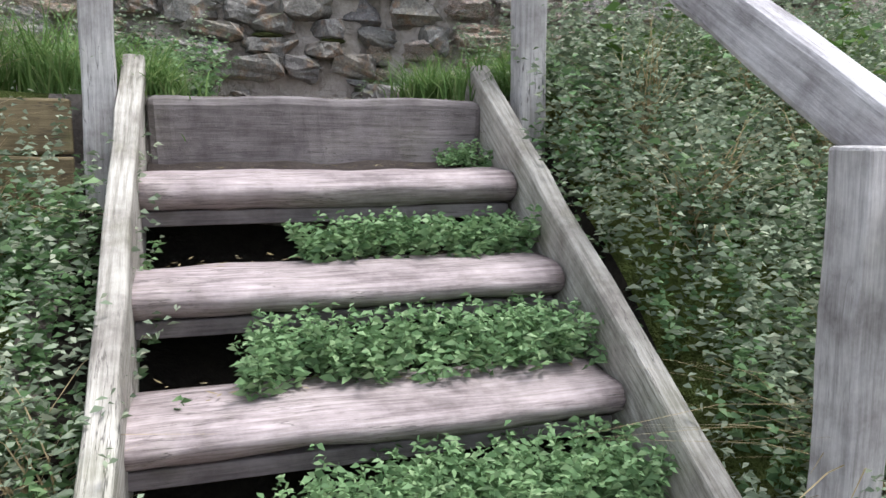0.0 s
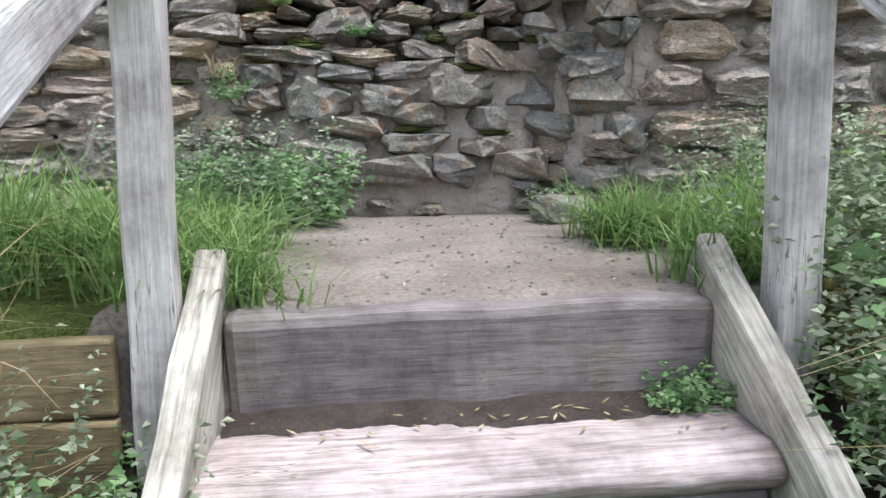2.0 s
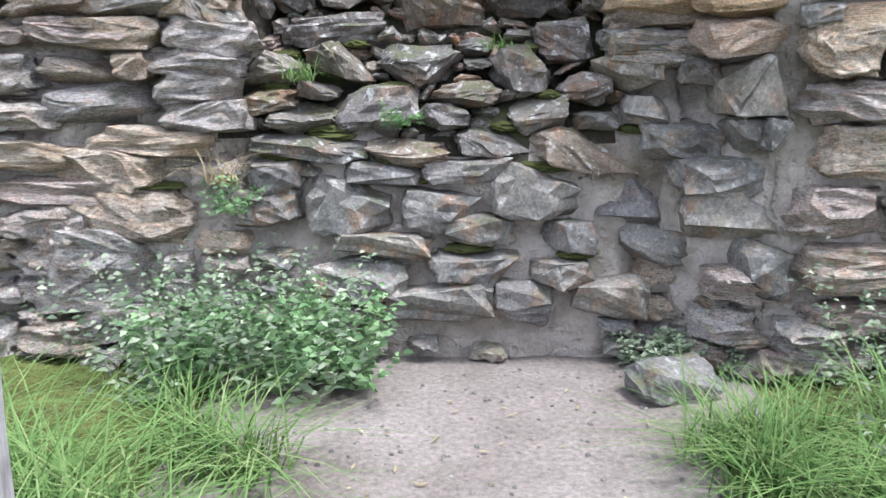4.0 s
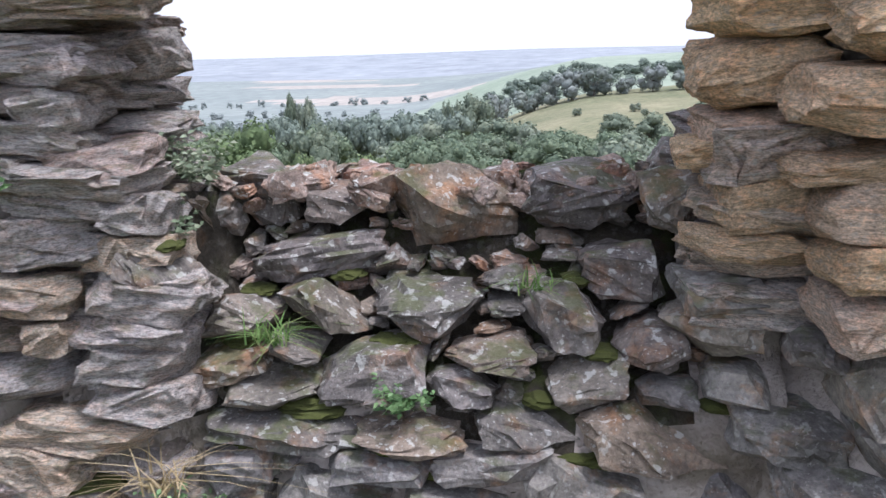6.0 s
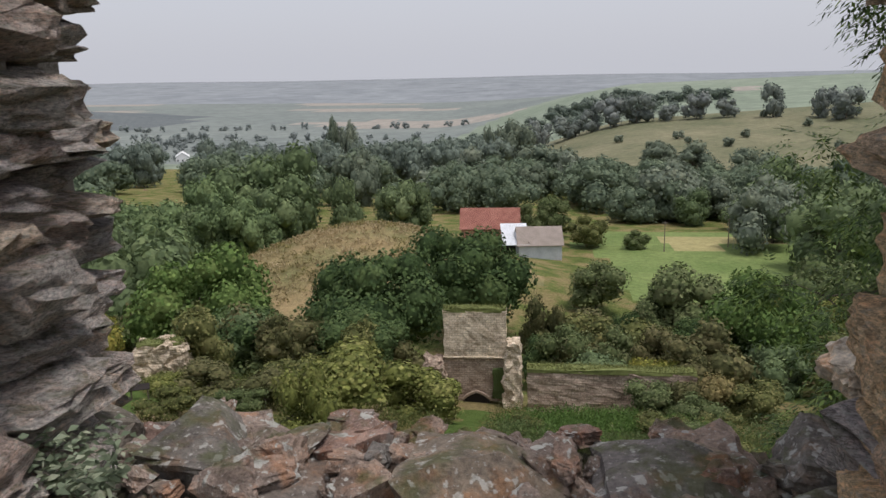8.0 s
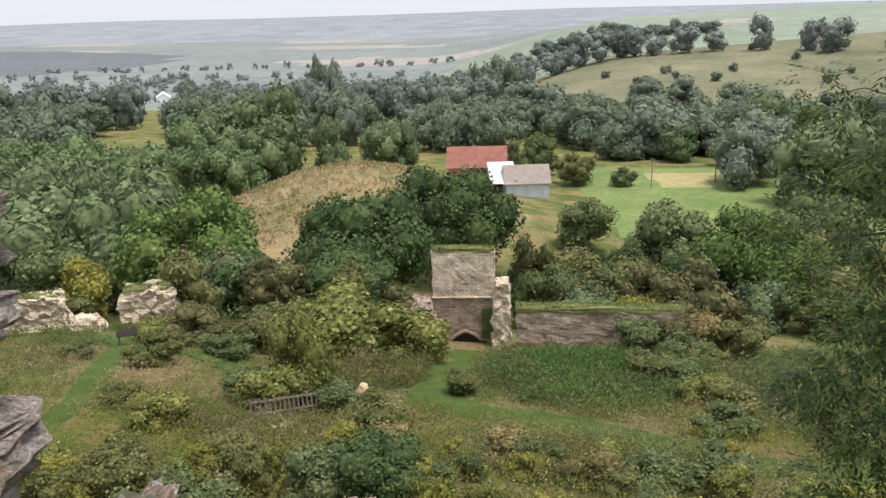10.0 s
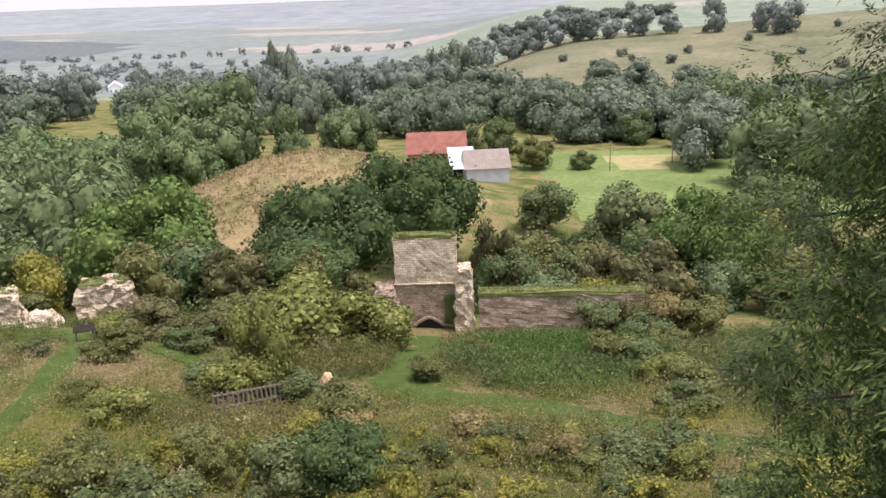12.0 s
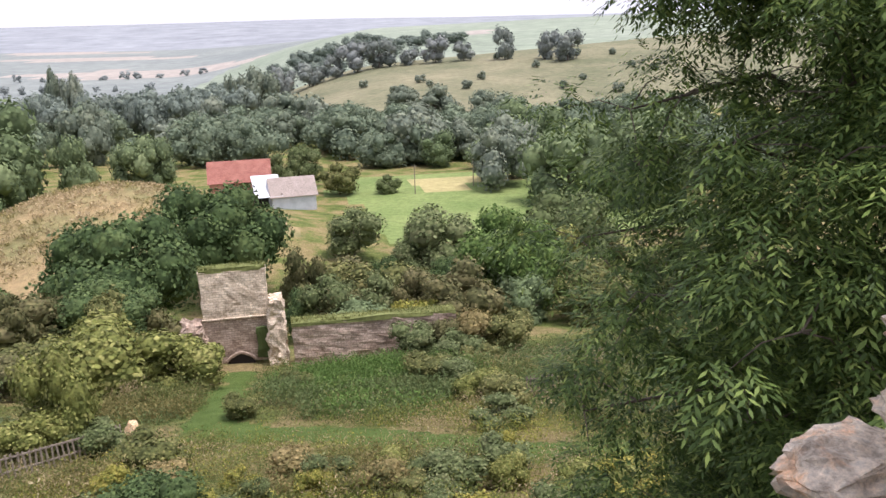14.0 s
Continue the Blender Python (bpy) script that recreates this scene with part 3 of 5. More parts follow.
sill_stones = [
    (-0.305, 0.943, 0.190, 0.143), (-0.139, 0.915, 0.137, 0.101), (0.100, 0.904, 0.277, 0.195), (0.373, 0.924, 0.255, 0.168),
    (-0.159, 0.815, 0.241, 0.076), (-0.140, 0.729, 0.160, 0.111), (0.067, 0.732, 0.194, 0.098), (0.333, 0.718, 0.138, 0.109),
    (0.454, 0.795, 0.143, 0.111), (-0.317, 0.718, 0.161, 0.079), (0.194, 0.657, 0.159, 0.064), (-0.034, 0.628, 0.219, 0.097),
    (0.133, 0.603, 0.121, 0.058), (0.371, 0.611, 0.138, 0.092), (0.488, 0.675, 0.112, 0.078), (-0.331, 0.646, 0.153, 0.063),
    (-0.231, 0.598, 0.158, 0.065), (-0.207, 0.534, 0.274, 0.047), (0.041, 0.521, 0.181, 0.058), (0.258, 0.546, 0.167, 0.068),
    (0.490, 0.521, 0.239, 0.099), (-0.014, 0.579, 0.072, 0.051), (-0.190, 0.668, 0.098, 0.048), (-0.415, 0.858, 0.110, 0.068),
]
core_stones = [
    (-0.032, 0.466, 0.217, 0.065), (0.198, 0.477, 0.228, 0.065), (-0.299, 0.468, 0.161, 0.078), (-0.307, 0.384, 0.172, 0.105),
    (-0.101, 0.384, 0.214, 0.133), (0.125, 0.379, 0.192, 0.110), (0.359, 0.415, 0.218, 0.131), (-0.026, 0.292, 0.236, 0.079),
    (0.230, 0.328, 0.187, 0.091), (0.617, 0.383, 0.198, 0.152), (0.440, 0.312, 0.152, 0.084), (-0.086, 0.208, 0.279, 0.114),
    (0.208, 0.240, 0.218, 0.099), (0.428, 0.224, 0.164, 0.066), (0.122, 0.150, 0.280, 0.128), (0.336, 0.144, 0.148, 0.114),
    (0.558, 0.167, 0.186, 0.133), (-0.126, 0.111, 0.108, 0.089), (0.675, 0.276, 0.206, 0.119), (0.640, 0.615, 0.128, 0.083),
    (0.604, 0.717, 0.181, 0.087), (0.620, 0.792, 0.177, 0.067), (0.519, 0.594, 0.121, 0.045),
]
left_stones = [
    (-0.782, 0.928, 0.082, 0.133), (-0.633, 0.931, 0.164, 0.066), (-0.466, 0.951, 0.151, 0.076), (-0.464, 0.877, 0.163, 0.077),
    (-0.661, 0.806, 0.205, 0.079), (-0.438, 0.806, 0.222, 0.085), (-0.757, 0.718, 0.173, 0.062), (-0.618, 0.728, 0.088, 0.061),
    (-0.465, 0.737, 0.213, 0.074), (-0.713, 0.641, 0.265, 0.100), (-0.471, 0.674, 0.196, 0.074), (-0.579, 0.554, 0.306, 0.070),
    (-0.711, 0.481, 0.290, 0.115), (-0.450, 0.603, 0.196, 0.075), (-0.620, 0.372, 0.265, 0.142), (-0.795, 0.330, 0.138, 0.156),
    (-0.707, 0.250, 0.324, 0.171), (-0.684, 0.114, 0.200, 0.094), (-0.719, 1.054, 0.193, 0.048), (-0.519, 1.055, 0.191, 0.059),
    (-0.725, 1.012, 0.195, 0.043), (-0.524, 1.011, 0.194, 0.049),
]
right_stones = [
    (0.612, 1.045, 0.181, 0.053), (0.775, 1.040, 0.244, 0.045), (0.637, 0.967, 0.098, 0.106), (0.669, 0.973, 0.182, 0.106),
    (0.803, 0.962, 0.188, 0.098), (0.661, 0.880, 0.237, 0.060), (0.812, 0.879, 0.178, 0.084), (0.817, 0.802, 0.179, 0.076),
    (0.843, 0.679, 0.140, 0.140), (0.834, 0.580, 0.081, 0.078), (0.878, 0.579, 0.057, 0.076), (0.819, 0.480, 0.248, 0.094),
    (0.828, 0.383, 0.249, 0.131), (0.883, 0.263, 0.121, 0.155), (0.748, 0.719, 0.096, 0.057), (0.722, 0.550, 0.210, 0.103),
]

for group, wall, shapes, proud in ((sill_stones, wall_sill, SILL_ROCKS, 0.05), (core_stones, wall_sill, CORE_ROCKS, 0.035), (left_stones, wall_left, GREY_ROCKS, 0.03), ([q for q in right_stones if q[1] > 0.74], wall_right, BROWN_ROCKS, 0.02), ([q for q in right_stones if q[1] <= 0.74], wall_right, CORE_ROCKS, 0.02)):
    for sx, sz, sw, sh in group:
        deep = 0.16 + 0.5 * sh
        if group is sill_stones:
            sw, sh = (sw * 0.98, sh * 0.86) if sz > 0.88 else (sw * 1.12, sh * 1.12)
        set_stone(wall, shapes, sx, face_y(sx, sz) - proud + deep * 0.42, sz, sw, deep, sh, 7, 9)

# small stones wedged between the large ones
taken = [q for g in (sill_stones, core_stones, left_stones, right_stones) for q in g]
for _ in range(900):
    sx, sz = STONE_RNG.uniform(-0.95, 0.95), STONE_RNG.uniform(0.02, 1.0)
    sw, sh = STONE_RNG.uniform(0.06, 0.13), STONE_RNG.uniform(0.03, 0.055)
    if any(abs(sx - a) < (w + sw) * 0.46 and abs(sz - b) < (h + sh) * 0.46 for a, b, w, h in taken):
        continue
    taken.append((sx, sz, sw, sh))
    wall = wall_left if sx < -0.38 else wall_right if sx > 0.6 else wall_sill
    set_stone(wall, GREY_ROCKS if sx < -0.38 else CORE_ROCKS if sz < 0.45 or sx > 0.6 else SILL_ROCKS, sx, face_y(sx, sz) + 0.025, sz, sw, 0.12, sh, 10, 12)

for sx, sy, sz in ((-0.47, 3.78, 0.93), (-0.42, 3.9, 0.9), (-0.5, 3.95, 0.98), (0.56, 3.86, 0.93), (0.6, 3.98, 0.96)):
    set_stone(wall_sill, SILL_ROCKS, sx, sy, sz, 0.17, 0.17, 0.12, 8, 20)
# rubble packed into the gaps of the broken face
for _ in range(2600):
    sx, sz = STONE_RNG.uniform(-0.42, 0.6), STONE_RNG.uniform(0.42, 0.98)
    sw, sh = STONE_RNG.uniform(0.03, 0.085), STONE_RNG.uniform(0.018, 0.045)
    if any(abs(sx - a) < (w + sw) * 0.44 and abs(sz - b) < (h + sh) * 0.44 for a, b, w, h in taken):
        continue
    taken.append((sx, sz, sw, sh))
    set_stone(wall_sill, SILL_ROCKS, sx, face_y(sx, sz) + STONE_RNG.uniform(0.03, 0.06), sz, sw, 0.09, sh, 22, 30, "rubble")
# the crest of the sill, stone by stone across its thickness
for cx in np.arange(-0.42, 0.6, 0.17):
    for cy, drop in ((4.03, 0.03), (4.12, 0.1)):
        cw = STONE_RNG.uniform(0.13, 0.2)
        set_stone(wall_sill, CREST_ROCKS, cx + STONE_RNG.uniform(-0.04, 0.04), cy, 0.93 - drop + STONE_RNG.uniform(-0.02, 0.02) + (0.03 if abs(cx - 0.1) < 0.15 or abs(cx - 0.4) < 0.1 else 0), cw, 0.17, STONE_RNG.uniform(0.1, 0.15), 8, 25)


def courses(wall, shapes, x0, x1, z0, z1, hmin, hmax, wmin, wmax, proud=0.02):
    """Rough courses of stones over a stretch of the inner face."""
    z = z0
    while z < z1:
        h = STONE_RNG.uniform(hmin, hmax)
        x = x0 + STONE_RNG.uniform(-0.05, 0.05)
        while x < x1:
            w = STONE_RNG.uniform(wmin, wmax)
            zc = z + h / 2 + STONE_RNG.uniform(-0.008, 0.008)
            set_stone(wall, shapes, x + w / 2, face_y(x + w / 2, zc) - proud + 0.07 + STONE_RNG.uniform(-0.015, 0.015), zc, w * 0.97, 0.2, h * 0.93, 4, 5)
            x += w + 0.008
        z += h + 0.004


courses(wall_left, COURSE_GREY, -2.0, -0.85, 0.02, 1.1, 0.06, 0.12, 0.14, 0.34)
courses(wall_left, COURSE_GREY, -0.8, -0.36, 0.0, 0.09, 0.05, 0.06, 0.1, 0.2)
courses(wall_left, COURSE_GREY, -1.5, -0.58, 1.1, 1.95, 0.05, 0.1, 0.16, 0.36)
courses(wall_right, COURSE_GREY, 0.94, 2.6, 0.02, 0.75, 0.08, 0.14, 0.14, 0.34)
courses(wall_right, COURSE_BROWN, 0.94, 1.9, 0.77, 1.1, 0.09, 0.13, 0.2, 0.36)
courses(wall_right, COURSE_BROWN, 0.68, 1.6, 1.09, 1.95, 0.08, 0.13, 0.18, 0.36)
courses(wall_right, COURSE_GREY, 0.58, 0.92, 0.0, 0.18, 0.07, 0.09, 0.1, 0.2)


def jamb(wall, shapes, edge, sign, z0, z1, hmin, hmax, ragged):
    """The broken side of a pier: stone ends that jut into the gap."""
    z = z0
    while z < z1:
        h = STONE_RNG.uniform(hmin, hmax)
        for y, back in ((3.68, 0.06 if sign < 0 else 0.0), (3.85, 0.02), (4.02, 0.09 if sign < 0 else 0.14), (4.18, 0.17 if sign < 0 else 0.27)):
            out = STONE_RNG.uniform(0, ragged) - back
            w = STONE_RNG.uniform(0.2, 0.3)
            set_stone(wall, shapes, edge + sign * (w / 2 - out), y + STONE_RNG.uniform(-0.03, 0.03), z + h / 2, w, STONE_RNG.uniform(0.18, 0.24), h * 0.96, 5, 10)
        z += h


jamb(wall_left, COURSE_GREY, -0.495, -1, 1.0, 2.05, 0.045, 0.095, 0.1)
jamb(wall_right, COURSE_BROWN, 0.57, 1, 1.0, 2.05, 0.08, 0.14, 0.035)
jamb(wall_left, COURSE_GREY, -0.45, -1, 0.72, 1.0, 0.06, 0.1, 0.06)
jamb(wall_right, COURSE_GREY, 0.58, 1, 0.72, 1.0, 0.08, 0.12, 0.05)
# pale weathered rock that sticks out of the pier towards the valley
PALE_ROCKS = [rock_mesh("pale_stone", 140 + s, 2.6, PALE_STONE, 0.1, 3, 0.03, 60) for s in range(4)]
for sx, sz, sw, sh in ((0.745, 1.035, 0.2, 0.085), (0.775, 0.985, 0.18, 0.08), (0.8, 0.93, 0.2, 0.09), (0.87, 1.09, 0.17, 0.085), (0.88, 1.15, 0.14, 0.085), (0.87, 1.205, 0.17, 0.07), (0.885, 1.26, 0.14, 0.075), (0.87, 1.31, 0.17, 0.055), (0.895, 1.36, 0.14, 0.06)):
    set_stone(wall_right, PALE_ROCKS, sx, 4.23, sz, sw, 0.16, sh, 5, 8)
# small rubble wedged along the crest and in the gap under it
for i in range(90):
    cx = -0.42 + 0.98 * i / 89 + STONE_RNG.uniform(-0.02, 0.02)
    cw = STONE_RNG.uniform(0.05, 0.11)
    set_stone(wall_sill, CREST_ROCKS, cx, STONE_RNG.uniform(3.86, 4.1), STONE_RNG.uniform(0.915, 0.965), cw, cw * 0.8, cw * STONE_RNG.uniform(0.4, 0.7), 25, 90)
for i in range(16):
    cx = -0.4 + 0.92 * i / 15 + STONE_RNG.uniform(-0.02, 0.02)
    cz = STONE_RNG.uniform(0.76, 0.9)
    cw = STONE_RNG.uniform(0.05, 0.1)
    set_stone(wall_sill, STONE_RNG.choice([SILL_ROCKS, CREST_ROCKS]), cx, face_y(cx, cz) + 0.07, cz, cw, 0.1, cw * STONE_RNG.uniform(0.4, 0.8), 25, 40)


# ---- the wooden staircase ----
def in_stair(ob):
    ob.matrix_world = STAIR @ ob.matrix_world
    return ob


staircase = empty("staircase", STAIR, "weathered wooden steps of half-round logs between board stringers", "staircase")


def log_bm(length, depth, height, seed):
    """A half-round tread: flat underneath and behind, worn round in front; its nose lies on the line y=0, its top on z=0."""
    bm = bmesh.new()
    rng = random.Random(seed)
    prof = [(depth, -height), (depth, -0.012), (depth * 0.8, 0.004), (depth * 0.55, 0.008), (depth * 0.35, 0.003)]
    for i in range(7):
        a = math.pi / 2 + math.pi * 0.5 * i / 6
        prof.append((depth * 0.22 + depth * 0.22 * math.cos(a), -height * 0.5 + height * 0.5 * math.sin(a)))
    prof += [(0.012, -height * 0.75), (0.04, -height)]
    rings, n = [], 36
    for k in range(n + 1):
        x = -length / 2 + length * k / n
        ring = []
        for y, z in prof:
            w = noise.fractal(Vector((x * 3 + seed * 5, y * 9, z * 9)), 0.8, 2, 3) * 0.010
            ring.append(bm.verts.new((x, y + w, z + w * 0.8)))
        rings.append(ring)
    m = len(prof)
    for k in range(n):
        for i in range(m):
            bm.faces.new((rings[k][i], rings[k][(i + 1) % m], rings[k + 1][(i + 1) % m], rings[k + 1][i]))
    bm.faces.new(rings[0])
    bm.faces.new(rings[-1][::-1])
    bmesh.ops.recalc_face_normals(bm, faces=bm.faces)
    for f in bm.faces:
        f.smooth = len(f.verts) == 4
    return bm


RISE, RUN = 0.19, 0.28
top_board = part("top_board", box_bm(0.9, 0.085, 0.29, 0.022, 0.012, 22, 1), BOARD, staircase, "broad weathered riser board")
top_board.location = (0, 0.035, -0.145)
for k in range(1, 9):
    wide = 0.9 + 0.05 * RUN * k
    log = part("log_tread", log_bm(wide, 0.27, 0.075, k), LOG, staircase)
    log.location = (-0.01 - 0.025 * RUN * k, -RUN * k - 0.01, -RISE * k)
    batten = part("batten", box_bm(wide - 0.01, 0.03, 0.035, 0.004, 0.002, 6, k), BOARD, staircase)
    batten.location = (-0.01 - 0.025 * RUN * k, -RUN * k + 0.05, -RISE * k - 0.095)
# earth and litter gathered on the uppermost tread against the board
bm = bmesh.new()
grid = [[bm.verts.new((-0.45 + 0.9 * k / 40, -RUN + 0.1 + 0.19 * j / 5, -RISE - 0.004 + 0.034 * (j / 5) ** 1.5 * (0.8 + 0.3 * noise.noise(Vector((k * 0.17, j * 0.2, 2.0)))) + 0.004 * noise.noise(Vector((k * 0.9, j * 0.8, 0.0))))) for k in range(41)] for j in range(6)]
for j in range(5):
    for k in range(40):
        bm.faces.new((grid[j][k], grid[j][k + 1], grid[j + 1][k + 1], grid[j + 1][k])).smooth = True
part("gathered_earth", bm, LEAF_MOULD, staircase, "dark earth and litter gathered on the tread")
for s in (-1, 1):
    lean = math.atan2(0.65, 1)
    bm = box_bm(0.055, 3.0, 0.26, 0.01, 0.007, 22, 5 + s)
    for v in bm.verts:
        along = v.co.y + 1.5
        v.co.z += 0.006 * noise.noise(Vector((v.co.x * 30, along * 5, s)))
    stringer = part("stringer", bm, STRINGER, staircase, "split and lichened stringer board")
    stringer.location = (s * 0.475, 0.08 - 1.5 * math.cos(lean) + 0.08, 0.09 - 1.5 * math.sin(lean) - 0.09)
    stringer.rotation_euler = (lean, 0, 0)
    if s < 0:
        stringer.rotation_euler = (lean, 0, radians(-2.6))
        stringer.location.x -= 0.055


def handrail(s, name_label):
    rail = empty("handrail", STAIR, name_label, "handrail", "handrails")
    size = 0.076 if s < 0 else 0.08
    legs = ((-0.03, 0.595), (-1.75, -0.36), (-2.7, -0.9)) if s < 0 else ((-0.03, 0.615), (-1.26, -0.09), (-2.5, -0.8))
    for v, top in legs:
        foot = v * 0.6 - 0.4
        p = part("post", box_bm(size, size, top - foot, 0.006, 0.005, 12, s + v), POST, rail)
        p.location = (-0.55 + 0.11 * (v + 0.03) if s < 0 else 0.58, v, (top + foot) / 2)
        p.rotation_euler = (0, radians(-1.0 * s), 0)
    grade, high, side = (0.55, 0.65, -0.725) if s < 0 else (0.59, 0.655, 0.63)
    lean = math.atan2(grade, 1)
    bar = part("rail", box_bm(0.075, 3.1, 0.1, 0.014, 0.006, 20, 3 + s), POST_RAIL, rail, "sloping square-cut rail")
    bar.location = (side, -1.3, high - 1.3 * grade)
    bar.rotation_euler = (lean, 0, radians(-7.0 if s < 0 else 0.5))
    for v in [q for q, _ in legs[:2]]:
        bm = bmesh.new()
        bmesh.ops.create_cone(bm, cap_ends=True, segments=10, radius1=0.009, radius2=0.007, depth=0.012)
        b = part("bolt", bm, IRON, rail, "rusty bolt head")
        b.location = (-0.6 + 0.123 * v if s < 0 else 0.585, v - 0.01, high + v * grade - 0.03)
        b.rotation_euler = (0, radians(90), 0)
    return rail


POST_RAIL = wood_material("grey_rail", (0.32, 0.305, 0.305), (0.56, 0.54, 0.54), 1, 0.15)
IRON = plain("rusty_iron", (0.1, 0.07, 0.06), 0.7, 0.5)
handrail(-1, "grey timber handrail on square posts beside the steps")
handrail(1, "grey timber handrail on square posts beside the steps")

edging = empty("edging_board", STAIR, "yellowed boards holding back the grassy bank", "boards")
for i in range(3):
    b = part("board", box_bm(0.95, 0.04, 0.13, 0.006, 0.006, 12, i), OLDBOARD, edging)
    b.location = (-1.09, -0.05 - 0.012 * i, -0.08 - 0.135 * i)


# ---- leaves, blades and trees ----
def leaf_quads(rng, base, heading, length, width, droop=0.25):
    """Rhombic leaves: from the base along the heading; arrays of n."""
    n = len(base)
    side = unit(np.cross(heading, rng.normal(size=(n, 3))))
    tip = base + heading * length[:, None] + np.array([0, 0, -1]) * (droop * length)[:, None]
    mid = base + heading * (0.5 * length)[:, None]
    return np.stack([base, mid + side * (width / 2)[:, None], tip, mid - side * (width / 2)[:, None]], 1)


def weed_quads(rng, feet, height, leaf, pairs=7, spread=0.5):
    """Leafy stems at the feet: whorls of small leaves up each stem."""
    n = len(feet)
    lean = rng.normal(size=(n, 3)) * spread
    lean[:, 2] = 1.0
    lean = unit(lean)
    out = []
    for k in range(pairs):
        f = (k + 1.0) / pairs
        for q in range(4 if k == pairs - 1 else 3):
            h = height * f * rng.uniform(0.85, 1.05, n)
            base = feet + lean * h[:, None]
            a = rng.uniform(0, 2 * np.pi, n)
            hd = unit(np.stack([np.cos(a), np.sin(a), rng.uniform(0.0, 0.7, n)], 1))
            ln = leaf * rng.uniform(0.7, 1.3, n) * (1.15 - 0.45 * f)
            out.append(leaf_quads(rng, base, hd, ln, ln * 0.44))
    return np.concatenate(out)


def blade_quads(rng, feet, length, width, bend=0.6):
    """Grass blades in three bent pieces."""
    n = len(feet)
    a = rng.uniform(0, 2 * np.pi, n)
    way = np.stack([np.cos(a), np.sin(a), np.zeros(n)], 1)
    side = np.stack([-np.sin(a), np.cos(a), np.zeros(n)], 1)
    ln = length * rng.uniform(0.55, 1.2, n)
    bd = bend * rng.uniform(0.3, 1.4, n)
    quads, pts = [], []
    for f in (0, 0.4, 0.75, 1.0):
        pts.append(feet + np.array([0, 0, 1.0]) * (ln * (f - 0.45 * bd * f * f))[:, None] + way * (ln * bd * f * f)[:, None])
    for i in range(3):
        w0, w1 = width * (1 - i * 0.3), width * (1 - (i + 1) * 0.3)
        quads.append(np.stack([pts[i] - side * w0 / 2, pts[i] + side * w0 / 2, pts[i + 1] + side * w1 / 2, pts[i + 1] - side * w1 / 2], 1))
    return np.concatenate(quads)


def ground_points(rng, n, u0, u1, v0, v1, lift=0.0):
    """Random points of the ground beside the steps, in the steps' own directions."""
    u, v = rng.uniform(u0, u1, n), rng.uniform(v0, v1, n)
    x, y = STAIR_O.x + u * UX - v * UY, STAIR_O.y + u * UY + v * UX
    return np.stack([x, y, land(x, y) + lift], 1)


def stuff(name, quads, material, label, category):
    return tagged(new(name, quads_mesh(name, quads, material)), label, category, kind="stuff")


rng = np.random.default_rng(5)


def patch(u0, u1, v0, v1, z, n, height, leaf, mat="weed"):
    f = ground_points(rng, n, u0, u1, v0, v1)
    f[:, 2] = z + rng.uniform(-0.02, 0.02, n)
    return tagged(new("creeping_weed", quads_mesh("creeping_weed", weed_quads(rng, f, height, leaf), LEAF[mat])), "fresh green leafy weeds growing out between the steps", "plant", "weeds on the steps")


patch(-0.12, 0.43, -0.42, -0.30, -0.37, 110, 0.09, 0.030)
patch(-0.28, 0.44, -0.74, -0.58, -0.56, 200, 0.12, 0.030)
patch(-0.2, 0.44, -1.02, -0.86, -0.75, 220, 0.12, 0.030)
patch(-0.35, 0.44, -1.32, -1.14, -0.94, 200, 0.12, 0.030)
patch(0.3, 0.44, -0.12, -0.02, -0.19, 30, 0.07, 0.022)

# banks on both sides
for u0, u1, v0, v1, n, h, lf, mt, word in (
    (-1.6, -0.6, -2.0, -0.2, 40, 0.24, 0.06, "weed", "broad pale leaves rising from the bank"),
    (0.62, 2.2, -1.9, 0.1, 50, 0.3, 0.06, "weed", "broad green leaves rising from the bank"),
    (0.8, 2.2, -1.0, 0.2, 14, 0.36, 0.09, "bright", "large dock leaves among the undergrowth"),
    (-1.9, -0.56, -2.2, -0.12, 1500, 0.34, 0.028, "weed_grey", "grey-green undergrowth on the bank beside the steps"),
    (-1.2, -0.50, -1.6, -0.1, 420, 0.2, 0.032, "weed", "leafy nettles and herbs crowding the stair edge"),
    (0.6, 2.5, -2.0, 0.25, 3400, 0.32, 0.03, "weed_grey", "dusty undergrowth covering the bank"),
    (0.52, 1.7, -1.9, 0.1, 650, 0.2, 0.032, "weed", "fresh leafy herbs leaning over the stair edge"),
    (0.75, 1.3, 0.7, 1.05, 120, 0.35, 0.024, "weed_grey", "twiggy weeds at the foot of the wall"),
    (-0.85, -0.3, 0.95, 1.25, 80, 0.34, 0.028, "weed_grey", "dusty herbs rooted at the foot of the wall"),
    (-0.75, -0.25, 1.05, 1.25, 110, 0.24, 0.035, "weed", "bright seedlings at the foot of the wall"),
    (0.38, 0.62, 1.12, 1.25, 50, 0.1, 0.026, "weed_grey", "low dark herb beside the wall"),
):
    stuff("undergrowth", weed_quads(rng, ground_points(rng, n, u0, u1, v0, v1), h, lf, 8, 0.45), LEAF[mt], word, "undergrowth")

